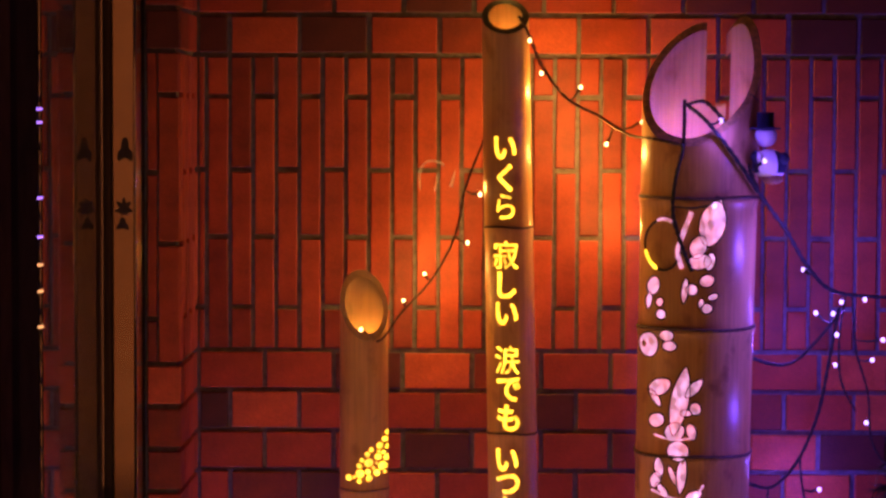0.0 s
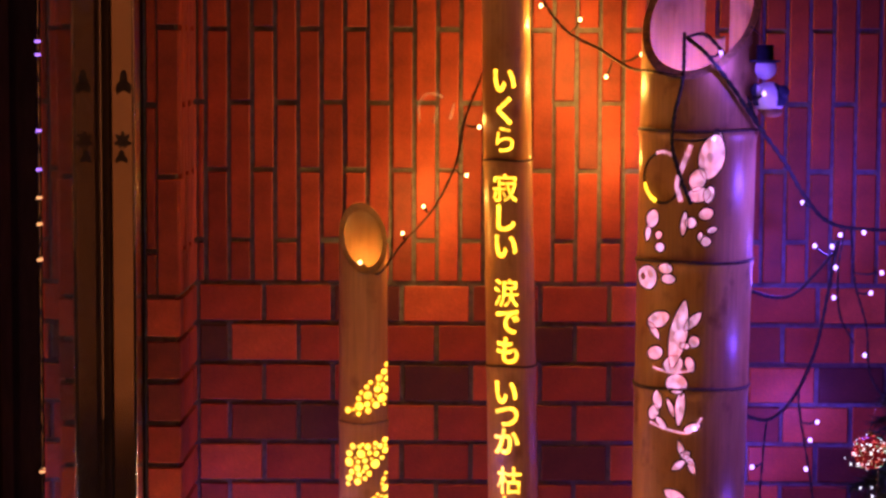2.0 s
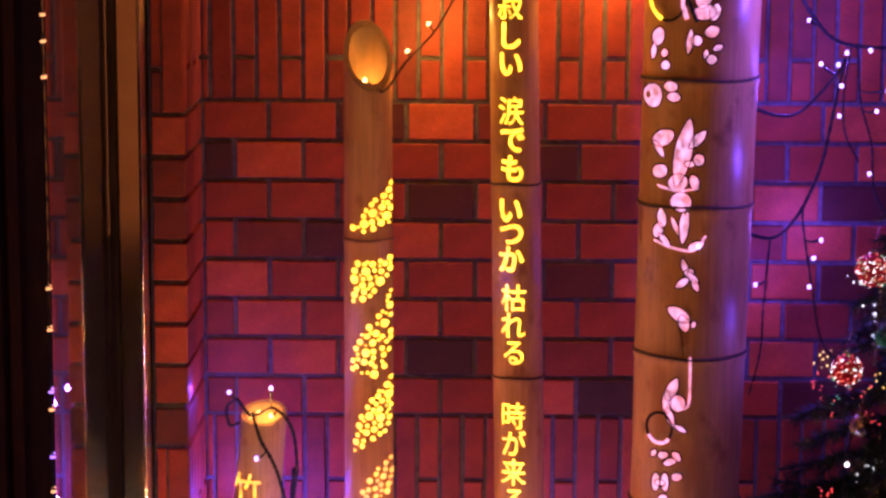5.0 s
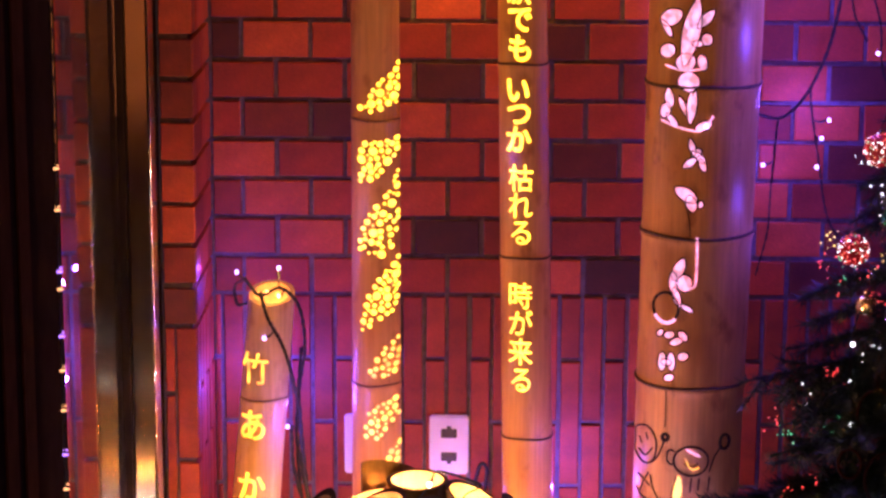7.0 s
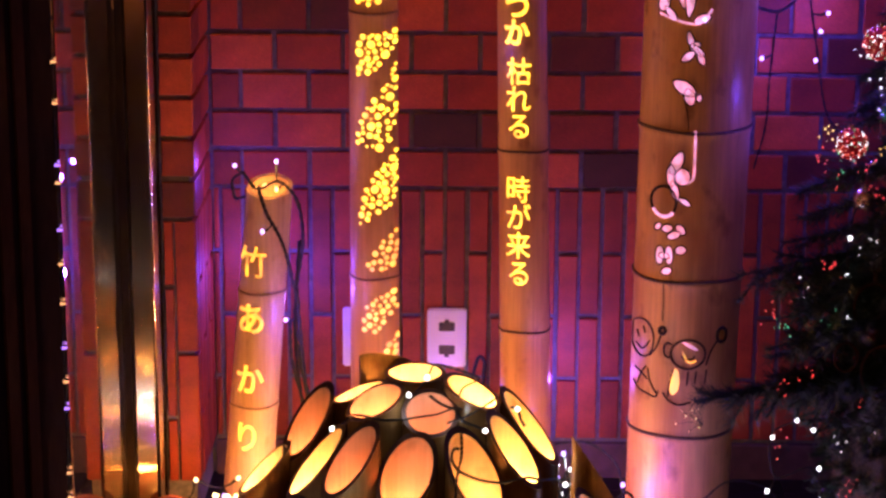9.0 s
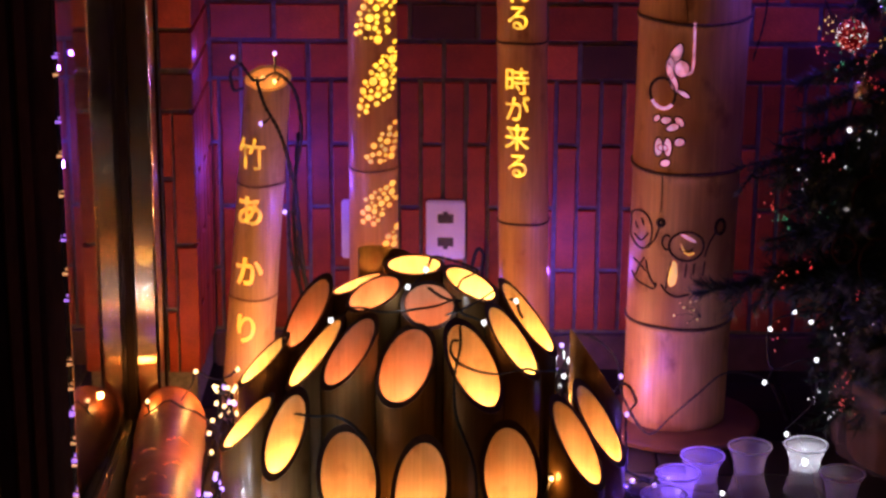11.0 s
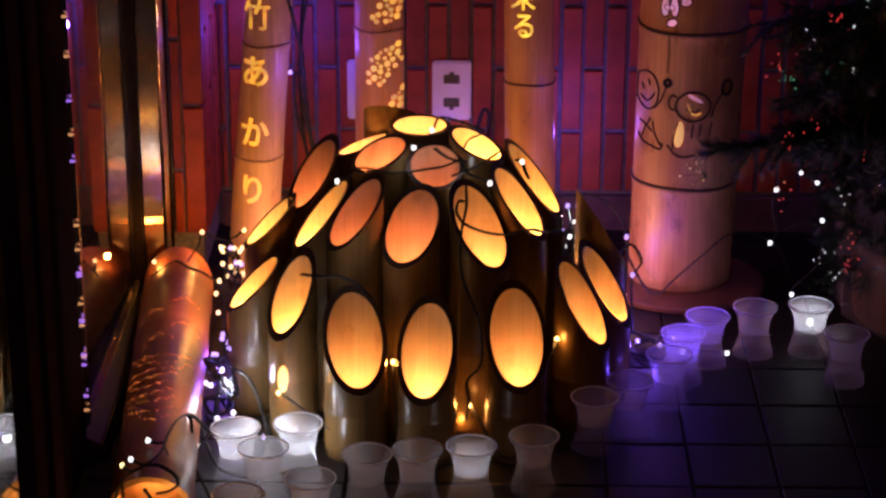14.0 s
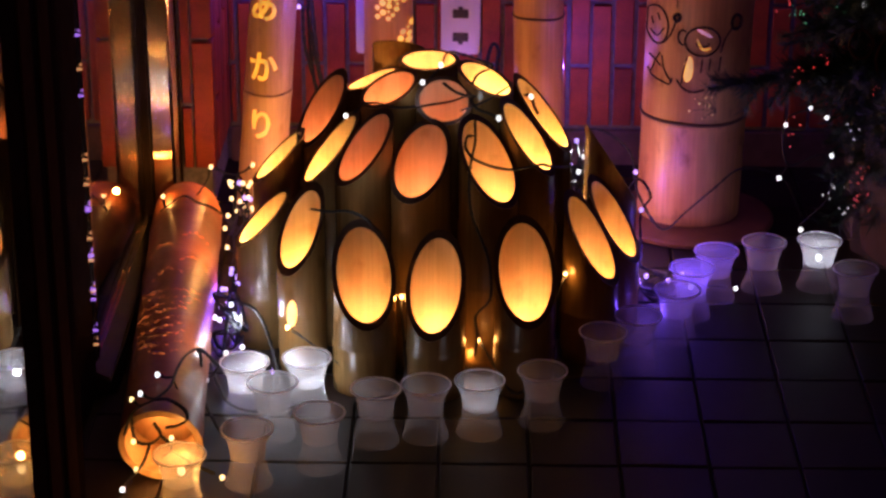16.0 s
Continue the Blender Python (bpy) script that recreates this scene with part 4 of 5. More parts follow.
light_string("black cables with violet lamps strung from the thick stem", [
    [(0.348, -0.27, 1.499), (0.372, -0.345, 1.473), (0.412, -0.345, 1.424), (0.457, -0.32, 1.362), (0.507, -0.27, 1.301), (0.547, -0.23, 1.243), (0.592, -0.20, 1.201), (0.662, -0.19, 1.190), (0.75, -0.18, 1.19)],
    [(0.348, -0.27, 1.499), (0.385, -0.25, 1.500), (0.425, -0.30, 1.44), (0.457, -0.315, 1.365)],
    [(0.345, -0.27, 1.505), (0.342, -0.30, 1.460), (0.335, -0.347, 1.425), (0.325, -0.343, 1.38), (0.322, -0.342, 1.33), (0.336, -0.343, 1.28), (0.352, -0.344, 1.24)],
    [(0.455, -0.22, 1.095), (0.504, -0.18, 1.078), (0.536, -0.18, 1.083), (0.567, -0.18, 1.111), (0.608, -0.18, 1.160)],
    [(0.608, -0.18, 1.171), (0.591, -0.18, 1.074), (0.574, -0.18, 0.991), (0.542, -0.18, 0.917), (0.502, -0.18, 0.877), (0.450, -0.21, 0.890)],
], [("violet", p) for p in ((0.396, -0.33, 1.474), (0.386, -0.349, 1.342), (0.546, -0.2, 1.234), (0.608, -0.2, 1.182), (0.595, -0.2, 1.163), (0.567, -0.2, 1.164), (0.646, -0.2, 1.186), (0.362, -0.347, 0.889), (0.462, -0.350, 1.412))], RUBBER, 0.0024)
light_string("thin dark wires with violet lamps hanging loose on the wall", [
    [(0.620, -0.17, 1.19), (0.612, -0.16, 1.12), (0.616, -0.16, 1.05), (0.640, -0.16, 1.000)],
    [(0.630, -0.17, 1.19), (0.640, -0.16, 1.10), (0.660, -0.16, 1.03), (0.668, -0.16, 0.95), (0.70, -0.16, 0.9)],
    [(0.502, -0.17, 0.877), (0.497, -0.17, 0.863), (0.491, -0.16, 0.759), (0.488, -0.16, 0.683), (0.471, -0.16, 0.607)],
    [(0.560, -0.17, 0.950), (0.551, -0.16, 0.910), (0.569, -0.16, 0.798), (0.585, -0.16, 0.712), (0.605, -0.17, 0.675)],
], [("violet", (x, -0.19, z)) for x, z in ((0.603, 1.128), (0.601, 1.079), (0.653, 0.985), (0.678, 1.120), (0.661, 1.087), (0.578, 0.875), (0.567, 0.845), (0.561, 0.797), (0.473, 0.80))], RUBBER, 0.0011)
# glowing dashes and their wire stand in for lamps mirrored in the bead
for kind, m in (("dim_violet", glow_material("violet_bead_glint", (0.40, 0.16, 1.0), 1.8)), ("dim_warm", glow_material("warm_bead_glint", (1.0, 0.42, 0.16), 1.3))):
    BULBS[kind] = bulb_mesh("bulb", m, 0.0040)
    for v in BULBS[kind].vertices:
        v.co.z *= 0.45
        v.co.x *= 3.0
light_string("glowing violet and amber dashes for lamp reflections in the steel bead", [[(GX + 0.0085, -0.9565, 1.56 - 0.125 * k) for k in range(13)]],
             [("dim_" + kind, (GX + 0.0040, -0.9625, z)) for kind, z in BEADGLINTS], RUBBER, 0.0006)
light_string("black wires with violet lamps over the short leaning stem", [
    [(-0.372, -0.27, 0.62), (-0.345, -0.30, 0.600), (-0.312, -0.29, 0.610), (-0.285, -0.26, 0.57), (-0.277, -0.25, 0.50), (-0.288, -0.24, 0.42), (-0.292, -0.24, 0.34), (-0.270, -0.25, 0.22), (-0.250, -0.26, 0.12)],
    [(-0.345, -0.30, 0.605), (-0.333, -0.296, 0.560), (-0.312, -0.294, 0.520), (-0.300, -0.288, 0.480), (-0.288, -0.26, 0.40), (-0.280, -0.26, 0.30), (-0.262, -0.26, 0.20), (-0.235, -0.27, 0.10)],
    [(-0.372, -0.27, 0.62), (-0.392, -0.24, 0.600), (-0.388, -0.24, 0.570), (-0.370, -0.25, 0.575)],
    [(-0.300, -0.25, 0.36), (-0.296, -0.24, 0.28), (-0.262, -0.24, 0.15)],
    [(-0.283, -0.25, 0.50), (-0.293, -0.23, 0.36), (-0.285, -0.24, 0.24), (-0.258, -0.24, 0.10)],
    [(-0.288, -0.25, 0.42), (-0.280, -0.24, 0.30), (-0.268, -0.24, 0.18), (-0.240, -0.25, 0.06)],
], [("violet", p) for p in ((-0.385, -0.27, 0.631), (-0.316, -0.28, 0.641), (-0.339, -0.298, 0.528), (-0.305, -0.27, 0.370))] + [("warm", p) for p in ((-0.348, -0.285, 0.597), (-0.316, -0.285, 0.596), (-0.335, -0.285, 0.601))], RUBBER, 0.0021)
light_string("black twisted wires with white lamps wound over the bamboo dome", [
    [(-0.242, -0.900, 0.267), (-0.214, -0.915, 0.269), (-0.186, -0.935, 0.278), (-0.160, -0.960, 0.277), (-0.149, -0.968, 0.267), (-0.139, -0.972, 0.260)],
    [(-0.170, -0.775, 0.382), (-0.151, -0.785, 0.385), (-0.122, -0.800, 0.384), (-0.091, -0.803, 0.387), (-0.070, -0.806, 0.392), (-0.046, -0.806, 0.396), (-0.022, -0.800, 0.403), (-0.012, -0.790, 0.398)],
    [(-0.057, -0.780, 0.415), (-0.039, -0.790, 0.405), (-0.018, -0.790, 0.398)],
    [(-0.088, -0.735, 0.400), (-0.079, -0.725, 0.402), (-0.062, -0.700, 0.414), (-0.055, -0.690, 0.429), (-0.043, -0.690, 0.432), (-0.002, -0.720, 0.429), (0.013, -0.765, 0.435), (-0.008, -0.765, 0.423), (-0.015, -0.765, 0.408)],
    [(0.039, -0.765, 0.407), (0.023, -0.775, 0.399), (-0.001, -0.790, 0.389), (-0.031, -0.810, 0.384)],
    [(-0.022, -0.790, 0.400), (-0.009, -0.800, 0.384), (0.009, -0.810, 0.380), (0.023, -0.815, 0.375)],
    [(-0.014, -0.870, 0.367), (-0.021, -0.875, 0.369), (-0.024, -0.880, 0.356), (-0.017, -0.880, 0.342), (-0.010, -0.880, 0.336), (0.010, -0.880, 0.327), (0.034, -0.875, 0.320), (0.052, -0.860, 0.315), (0.072, -0.845, 0.314), (0.086, -0.830, 0.311), (0.102, -0.800, 0.296), (0.134, -0.700, 0.259)],
    [(-0.011, -0.865, 0.388), (-0.010, -0.880, 0.364), (-0.016, -0.885, 0.332), (-0.018, -0.900, 0.295), (-0.013, -0.905, 0.259), (0.008, -0.920, 0.209), (0.014, -0.935, 0.181), (0.012, -0.945, 0.148), (-0.007, -0.950, 0.126), (-0.004, -0.950, 0.096), (-0.008, -0.955, 0.067)],
    [(0.061, -0.720, 0.378), (0.070, -0.735, 0.380), (0.075, -0.750, 0.369), (0.080, -0.755, 0.361)],
], [("white", p) for p in ((-0.062, -0.705, 0.417), (-0.088, -0.738, 0.401), (0.023, -0.818, 0.376), (0.070, -0.738, 0.381), (-0.197, -0.790, 0.367))], RUBBER, 0.0013)


light_string("thin dark wire with amber lamps tucked between the dome's tubes", [[(0.123, -0.835, 0.143), (0.060, -0.960, 0.012), (-0.003, -0.905, 0.068)], [(-0.113, -0.905, 0.135), (-0.120, -0.965, 0.010), (-0.277, -0.915, 0.089)]],
             [("warm", p) for p in ((0.123, -0.835, 0.143), (-0.113, -0.905, 0.135), (-0.003, -0.905, 0.068), (-0.277, -0.915, 0.089))], RUBBER, 0.0011)


def tangle(seed, centre, spread, loops, z0=0.006):
    """A heap of wire: a wandering line about a centre."""
    r = random.Random(seed)
    pts = []
    for k in range(loops * 5):
        a = 2 * math.pi * k / 5 + r.uniform(-0.5, 0.5)
        q = r.uniform(0.45, 1.0)
        pts.append((centre[0] + spread[0] * q * math.cos(a), centre[1] + spread[1] * q * math.sin(a), max(z0, centre[2] + spread[2] * r.uniform(-1, 1))))
    return pts


light_string("heap of black wire with white lamps between log and dome", [tangle(3, (-0.368, -0.84, 0.055), (0.025, 0.045, 0.05), 5), [(-0.36, -0.83, 0.09), (-0.33, -0.86, 0.092), (-0.312, -0.88, 0.07), (-0.296, -0.91, 0.03), (-0.29, -0.93, 0.006)], [(-0.40, -0.86, 0.02), (-0.378, -0.94, 0.012), (-0.352, -1.0, 0.008), (-0.30, -1.02, 0.006), (-0.25, -0.99, 0.006)]],
             [("white", p) for p in ((-0.367, -0.83, 0.085), (-0.361, -0.85, 0.078), (-0.371, -0.86, 0.060), (-0.348, -0.87, 0.035), (-0.371, -0.88, 0.030), (-0.385, -0.83, 0.06), (-0.395, -0.80, 0.05))] + [("violet", p) for p in ((-0.392, -0.76, 0.05), (-0.388, -0.72, 0.06), (-0.30, -0.92, 0.02), (-0.361, -0.788, 0.100), (-0.368, -0.741, 0.090), (-0.378, -0.716, 0.092), (-0.389, -0.704, 0.021), (-0.392, -0.728, 0.064), (-0.377, -0.734, 0.093), (-0.362, -0.741, 0.142), (-0.388, -0.728, 0.063), (-0.384, -0.732, 0.045))], RUBBER, 0.0018)
light_string("black wire with amber lamps round the far end of the log", [[(-0.51, -0.53, 0.11), (-0.478, -0.50, 0.124), (-0.452, -0.525, 0.124), (-0.425, -0.54, 0.120), (-0.400, -0.55, 0.10), (-0.392, -0.56, 0.06), (-0.398, -0.60, 0.02)], tangle(5, (-0.383, -0.54, 0.125), (0.016, 0.03, 0.045), 3), [(-0.455, -0.50, 0.126), (-0.44, -0.48, 0.145), (-0.436, -0.48, 0.165)]],
             [("warm", p) for p in ((-0.393, -0.55, 0.162), (-0.375, -0.55, 0.167), (-0.367, -0.55, 0.143), (-0.386, -0.55, 0.119), (-0.405, -0.56, 0.094), (-0.426, -0.54, 0.190), (-0.505, -0.53, 0.135), (-0.361, -0.53, 0.190), (-0.400, -0.58, 0.070), (-0.380, -0.56, 0.140), (-0.398, -0.57, 0.12), (-0.391, -0.560, 0.171), (-0.395, -0.560, 0.173), (-0.363, -0.542, 0.121), (-0.392, -0.566, 0.147), (-0.393, -0.569, 0.174), (-0.363, -0.540, 0.119), (-0.365, -0.565, 0.168), (-0.377, -0.537, 0.124), (-0.363, -0.550, 0.168))] + [("violet", p) for p in ((-0.371, -0.571, 0.151), (-0.383, -0.533, 0.161), (-0.363, -0.565, 0.146))], RUBBER, 0.0012)
light_string("black wires with amber and white lamps over the open log end", [
    [(-0.364, -0.920, 0.020), (-0.374, -0.968, 0.055), (-0.385, -1.004, 0.090), (-0.393, -1.029, 0.108), (-0.403, -1.072, 0.118), (-0.408, -1.124, 0.122), (-0.410, -1.179, 0.124), (-0.426, -1.213, 0.122), (-0.442, -1.229, 0.120), (-0.453, -1.246, 0.115), (-0.465, -1.233, 0.080)],
    [(-0.393, -1.029, 0.108), (-0.387, -1.037, 0.100), (-0.387, -1.044, 0.070), (-0.384, -1.044, 0.035), (-0.369, -1.059, 0.012), (-0.355, -1.089, 0.006)],
    [(-0.426, -1.213, 0.122), (-0.408, -1.213, 0.122), (-0.385, -1.232, 0.118), (-0.380, -1.244, 0.110), (-0.391, -1.253, 0.105), (-0.406, -1.260, 0.105)],
    [(-0.454, -1.238, 0.111), (-0.450, -1.238, 0.075), (-0.431, -1.238, 0.070), (-0.417, -1.238, 0.083), (-0.425, -1.238, 0.100)],
    [(-0.430, -1.245, 0.074), (-0.440, -1.245, 0.045), (-0.451, -1.245, 0.030), (-0.464, -1.245, 0.015)],
    [(-0.417, -1.240, 0.084), (-0.403, -1.240, 0.066), (-0.415, -1.240, 0.051)]],
    [("warm", p) for p in ((-0.452, -1.243, 0.075), (-0.402, -1.243, 0.081), (-0.450, -1.243, 0.034), (-0.380, -1.162, 0.050), (-0.456, -1.214, 0.122), (-0.340, -1.222, 0.012))] + [("white", p) for p in ((-0.447, -1.197, 0.122), (-0.390, -0.968, 0.030), (-0.431, -1.148, 0.126), (-0.468, -1.255, 0.010))], RUBBER, 0.0016)
light_string("heap of wire with violet lamps beside the dome on the floor", [tangle(9, (0.150, -0.60, 0.19), (0.022, 0.02, 0.05), 3), [(0.15, -0.60, 0.14), (0.19, -0.56, 0.10), (0.236, -0.58, 0.19), (0.262, -0.58, 0.165), (0.246, -0.60, 0.140), (0.25, -0.58, 0.05), (0.23, -0.55, 0.006)], tangle(12, (0.275, -0.58, 0.020), (0.045, 0.07, 0.015), 4), [(0.145, -0.25, 0.149), (0.200, -0.25, 0.152), (0.249, -0.27, 0.119), (0.262, -0.30, 0.06), (0.30, -0.36, 0.018), (0.34, -0.36, 0.050), (0.38, -0.36, 0.088), (0.43, -0.35, 0.124), (0.50, -0.33, 0.10), (0.54, -0.30, 0.02)]],
             [("violet", p) for p in ((0.144, -0.60, 0.262), (0.236, -0.60, 0.212), (0.247, -0.60, 0.149), (0.294, -0.60, 0.030), (0.262, -0.56, 0.02), (0.32, -0.55, 0.02), (0.135, -0.62, 0.23))] + [("white", p) for p in ((0.156, -0.60, 0.236), (0.141, -0.60, 0.195), (0.148, -0.61, 0.215), (0.400, -0.60, 0.018))], RUBBER, 0.0014)


# ---- row of frosted cups ----
FOOT_P = [(0.0296, 0.0), (0.0321, 0.001), (0.0321, 0.0037), (0.0296, 0.011), (0.0255, 0.0238), (0.0237, 0.0366), (0.0236, 0.0405)]
BOWL_P = [(0.0236, 0.0407), (0.0238, 0.0421), (0.0250, 0.0549), (0.0286, 0.0677), (0.0332, 0.0764), (0.0352, 0.0787), (0.0355, 0.0810), (0.0342, 0.0814), (0.0275, 0.0668), (0.0240, 0.0549), (0.0226, 0.0425)]
cup = thing("cup", (0, 0, 0), "waisted frosted clear plastic cup standing on the floor", "cup", "row of frosted cups")
bm = bmesh.new()
lathe(bm, FOOT_P, (0, 0, 0), 40)
part("foot", bm, FROSTCLEAR, cup, "clearer flared foot", smooth=True)
bm = bmesh.new()
lathe(bm, BOWL_P, (0, 0, 0), 40)
part("bowl", bm, FROST, cup, smooth=True)
bm = bmesh.new()
lathe(bm, [(0.0001, 0.0408), (0.0222, 0.0408), (0.0222, 0.0421), (0.0001, 0.0421)], (0, 0, 0), 32)
part("bottom_disc", bm, FROST, cup, smooth=True)
bm = bmesh.new()
tube(bm, [Vector((0.0342 * math.cos(2 * math.pi * k / 40), 0.0342 * math.sin(2 * math.pi * k / 40), 0.0810)) for k in range(40)], 0.0011, 6, True)
part("lip", bm, LIP, cup, smooth=True)
CUPS = ((-0.329, -1.028), (-0.285, -1.090), (-0.243, -1.012), (-0.214, -1.180), (-0.306, -1.229), (-0.386, -1.302), (-0.142, -1.106), (-0.074, -1.091), (0.000, -1.077), (0.087, -1.044), (0.177, -0.915), (0.231, -0.858), (0.295, -0.763), (0.323, -0.681), (0.367, -0.613), (0.439, -0.574), (0.528, -0.565), (0.568, -0.677))
for k, (x, y) in enumerate(CUPS):
    m = pose(x + (0.006 if x > 0.4 else 0), y + 0.014, 0.0005, 0, 0, 37 * k)
    if k == 0:
        cup.matrix_basis = m
    else:
        copy_thing(cup, m)
for x, y, z, kind in ((0.534, -0.551, 0.052, "white"), (0.323, -0.667, 0.052, "violet"), (-0.386, -1.276, 0.052, "warm")):
    o = new("candle_lamp", bulb_mesh("candle_lamp", {"white": LEDWHITE, "violet": LEDVIOLET, "warm": LEDWARM}[kind], 0.0055))
    o.location = (x, y, z - 0.0015)
    tagged(o, "small glowing lamp lying inside a frosted cup", "lamp", "lamps in the cups")


# ---- loose cable beside the outlet ----
bm = bmesh.new()
tube(bm, spline([(0.004, -0.03, 0.15), (0.006, -0.03, 0.195), (0.016, -0.035, 0.232), (0.026, -0.035, 0.222), (0.024, -0.03, 0.185), (0.030, -0.03, 0.12), (0.02, -0.04, 0.01)], 8), 0.0034, 8)
tagged(part("power_cable", bm, RUBBER, smooth=True), "black power cable looped up beside the wall outlet", "cable")


# ---- clear plastic hook on the wall ----
hook = thing("clear_hook", (-0.05, -0.03, 1.37), "clear plastic hook with two drops stuck on the tiles", "hook")
bm = bmesh.new()
tube(bm, spline([(-0.076, -0.020, 1.355), (-0.077, -0.024, 1.385), (-0.064, -0.028, 1.402), (-0.046, -0.028, 1.402), (-0.036, -0.024, 1.396)], 8), 0.0022, 8)
part("arch", bm, FOILCLEAR, hook, smooth=True)
for x, z in ((-0.048, 1.366), (-0.021, 1.372)):
    bm = bmesh.new()
    tube(bm, [Vector((x + 0.004, -0.016, z + 0.016)), Vector((x, -0.022, z)), Vector((x - 0.003, -0.018, z - 0.012))], lambda t: 0.0016 + 0.0022 * t, 8)
    part("drop", bm, FOILCLEAR, hook, smooth=True)


# ---- snowman ornament hanging at the thick stem ----
bm = bmesh.new()
sx, sy = 0.474, -0.315
ball(bm, (sx, sy, 1.405), 0.026, 16, 12, (1.05, 0.9, 0.95))
ball(bm, (sx - 0.006, sy, 1.450), 0.017, 16, 12)
lathe(bm, [(0.0001, 0.460), (0.024, 0.460), (0.024, 0.463), (0.0135, 0.464), (0.0135, 0.487), (0.0001, 0.487)], (sx - 0.007, sy, 1.0), 20)
ball(bm, (sx - 0.022, sy - 0.014, 1.418), 0.010, 10, 8)
ball(bm, (sx + 0.020, sy - 0.012, 1.415), 0.010, 10, 8)
ball(bm, (sx + 0.004, sy - 0.006, 1.383), 0.014, 12, 8, (1.2, 1, 0.6))
tube(bm, [Vector((sx - 0.007, sy, 1.485)), Vector((sx - 0.012, sy, 1.50)), Vector((0.445, -0.31, 1.515))], 0.0008, 5)
me = bpy.data.meshes.new("snowman_ornament")
for f in bm.faces:
    f.smooth = True
    z = f.calc_center_median().z
    x = f.calc_center_median().x
    f.material_index = 1 if z > 1.459 else (2 if z < 1.388 else (1 if (1.395 < z < 1.438 and (x > sx + 0.006 or x < sx - 0.020)) else 0))
bm.to_mesh(me)
bm.free()
for m in (WHITEPLASTIC, plain_material("navy_felt", (0.015, 0.018, 0.05), 0.8, 0, 0.3, 200), plain_material("wicker", (0.32, 0.15, 0.06), 0.7, 0, 0.4, 200)):
    me.materials.append(m)
tagged(new("snowman_ornament", me), "white snowman ornament with black top hat and dark coat", "ornament")


# ---- decorated fir tree ----
tree = thing("christmas_tree", (0.80, -0.40, 0), "dark artificial fir tree with hanging needles and sparse lamps", "tree")
bm = bmesh.new()
tube(bm, spline([(0.80, -0.40, 0.02), (0.802, -0.40, 0.5), (0.80, -0.40, 1.30)], 8), lambda t: 0.020 - 0.014 * t, 10)
part("trunk", bm, BARK, tree)


def fir_branch(start, end, seed, droop=0.03):
    """One bough: a wire stem with side twigs, bristling with thin needles."""
    r = random.Random(seed)
    start, end = Vector(start), Vector(end)
    bm = bmesh.new()
    line = spline([start, start.lerp(end, 0.5) + Vector((0, 0, droop * 0.6)), end], 10)
    tube(bm, line, lambda t: 0.0035 - 0.002 * t, 5)
    verts, faces = [], []
    twigs = [line]
    length = (end - start).length
    for k in range(int(length / 0.035)):
        t = 0.25 + 0.72 * k / max(1, length / 0.035)
        p = line[int(t * (len(line) - 1))]
        ahead = (end - start).normalized()
        sidew = ahead.cross(Vector((0, 0, 1))).normalized() * (1 if k % 2 else -1)
        tip = p + (ahead * 0.7 + sidew * r.uniform(0.5, 0.9) + Vector((0, 0, r.uniform(-0.5, 0.2)))) * (0.10 * (1.1 - 0.6 * t))
        tw = [p.lerp(tip, q / 5) + Vector((0, 0, -0.008 * (q / 5) ** 2)) for q in range(6)]
        tube(bm, tw, 0.0012, 4)
        twigs.append(tw)
    for tw in twigs:
        span = sum((b - a).length for a, b in zip(tw, tw[1:]))
        for k in range(int(span / 0.0009)):
            s = r.random() * (len(tw) - 1)
            i = min(int(s), len(tw) - 2)
            p = tw[i].lerp(tw[i + 1], s - i)
            ahead = (tw[i + 1] - tw[i]).normalized()
            out = Vector((r.gauss(0, 1), r.gauss(0, 1), r.gauss(0, 1)))
            out = (out - ahead * out.dot(ahead)).normalized()
            tip = p + (out * 0.85 + ahead * 0.55) * r.uniform(0.016, 0.030)
            w = ahead.cross(out) * 0.0013
            n = len(verts)
            verts += [p + w, p - w, tip]
            faces.append((n, n + 1, n + 2))
    vs = [bm.verts.new(v) for v in verts]
    for f in faces:
        bm.faces.new([vs[k] for k in f])
    return part("branch", bm, NEEDLE, tree)


r2 = random.Random(21)
fir_branch((0.80, -0.40, 0.36), (0.358, -0.44, 0.292), 1, 0.02)
for k in range(4):
    fir_branch((0.78, -0.41 - 0.01 * k, 0.355 + 0.006 * k), (0.365 + 0.05 * k, -0.44, 0.293 + 0.005 * k), 40 + k, 0.02)
    fir_branch((0.78, -0.40 - 0.01 * k, 0.56), (0.45 + 0.03 * k, -0.42, 0.478 - 0.012 * k), 50 + k, 0.0)
fir_branch((0.80, -0.40, 0.58), (0.425, -0.40, 0.490), 2, 0.0)
fir_branch((0.80, -0.40, 0.55), (0.500, -0.46, 0.440), 3, 0.0)
fir_branch((0.80, -0.40, 0.48), (0.470, -0.44, 0.380), 4, 0.0)
for k in range(230):
    z = 0.10 + 1.15 * k / 230
    reach = 0.40 * (1.42 - z) / 1.1 * r2.uniform(0.72, 1.0)
    if z < 0.30:
        reach *= 0.62
    ang = radians(137.5 * k)
    if k % 3 == 0:
        ang, reach = radians(r2.uniform(150, 260)), reach * r2.uniform(0.5, 0.9)
    x, y = 0.80 + reach * math.cos(ang), -0.40 + 0.85 * reach * math.sin(ang)
    if y > -0.06:
        y = -0.06
    if x < 0.50 and y > -0.38 and y < -0.12:
        x = 0.50
    fir_branch((0.80, -0.40, z + 0.05), (x, y, z + r2.uniform(-0.06, 0.02)), 100 + k)

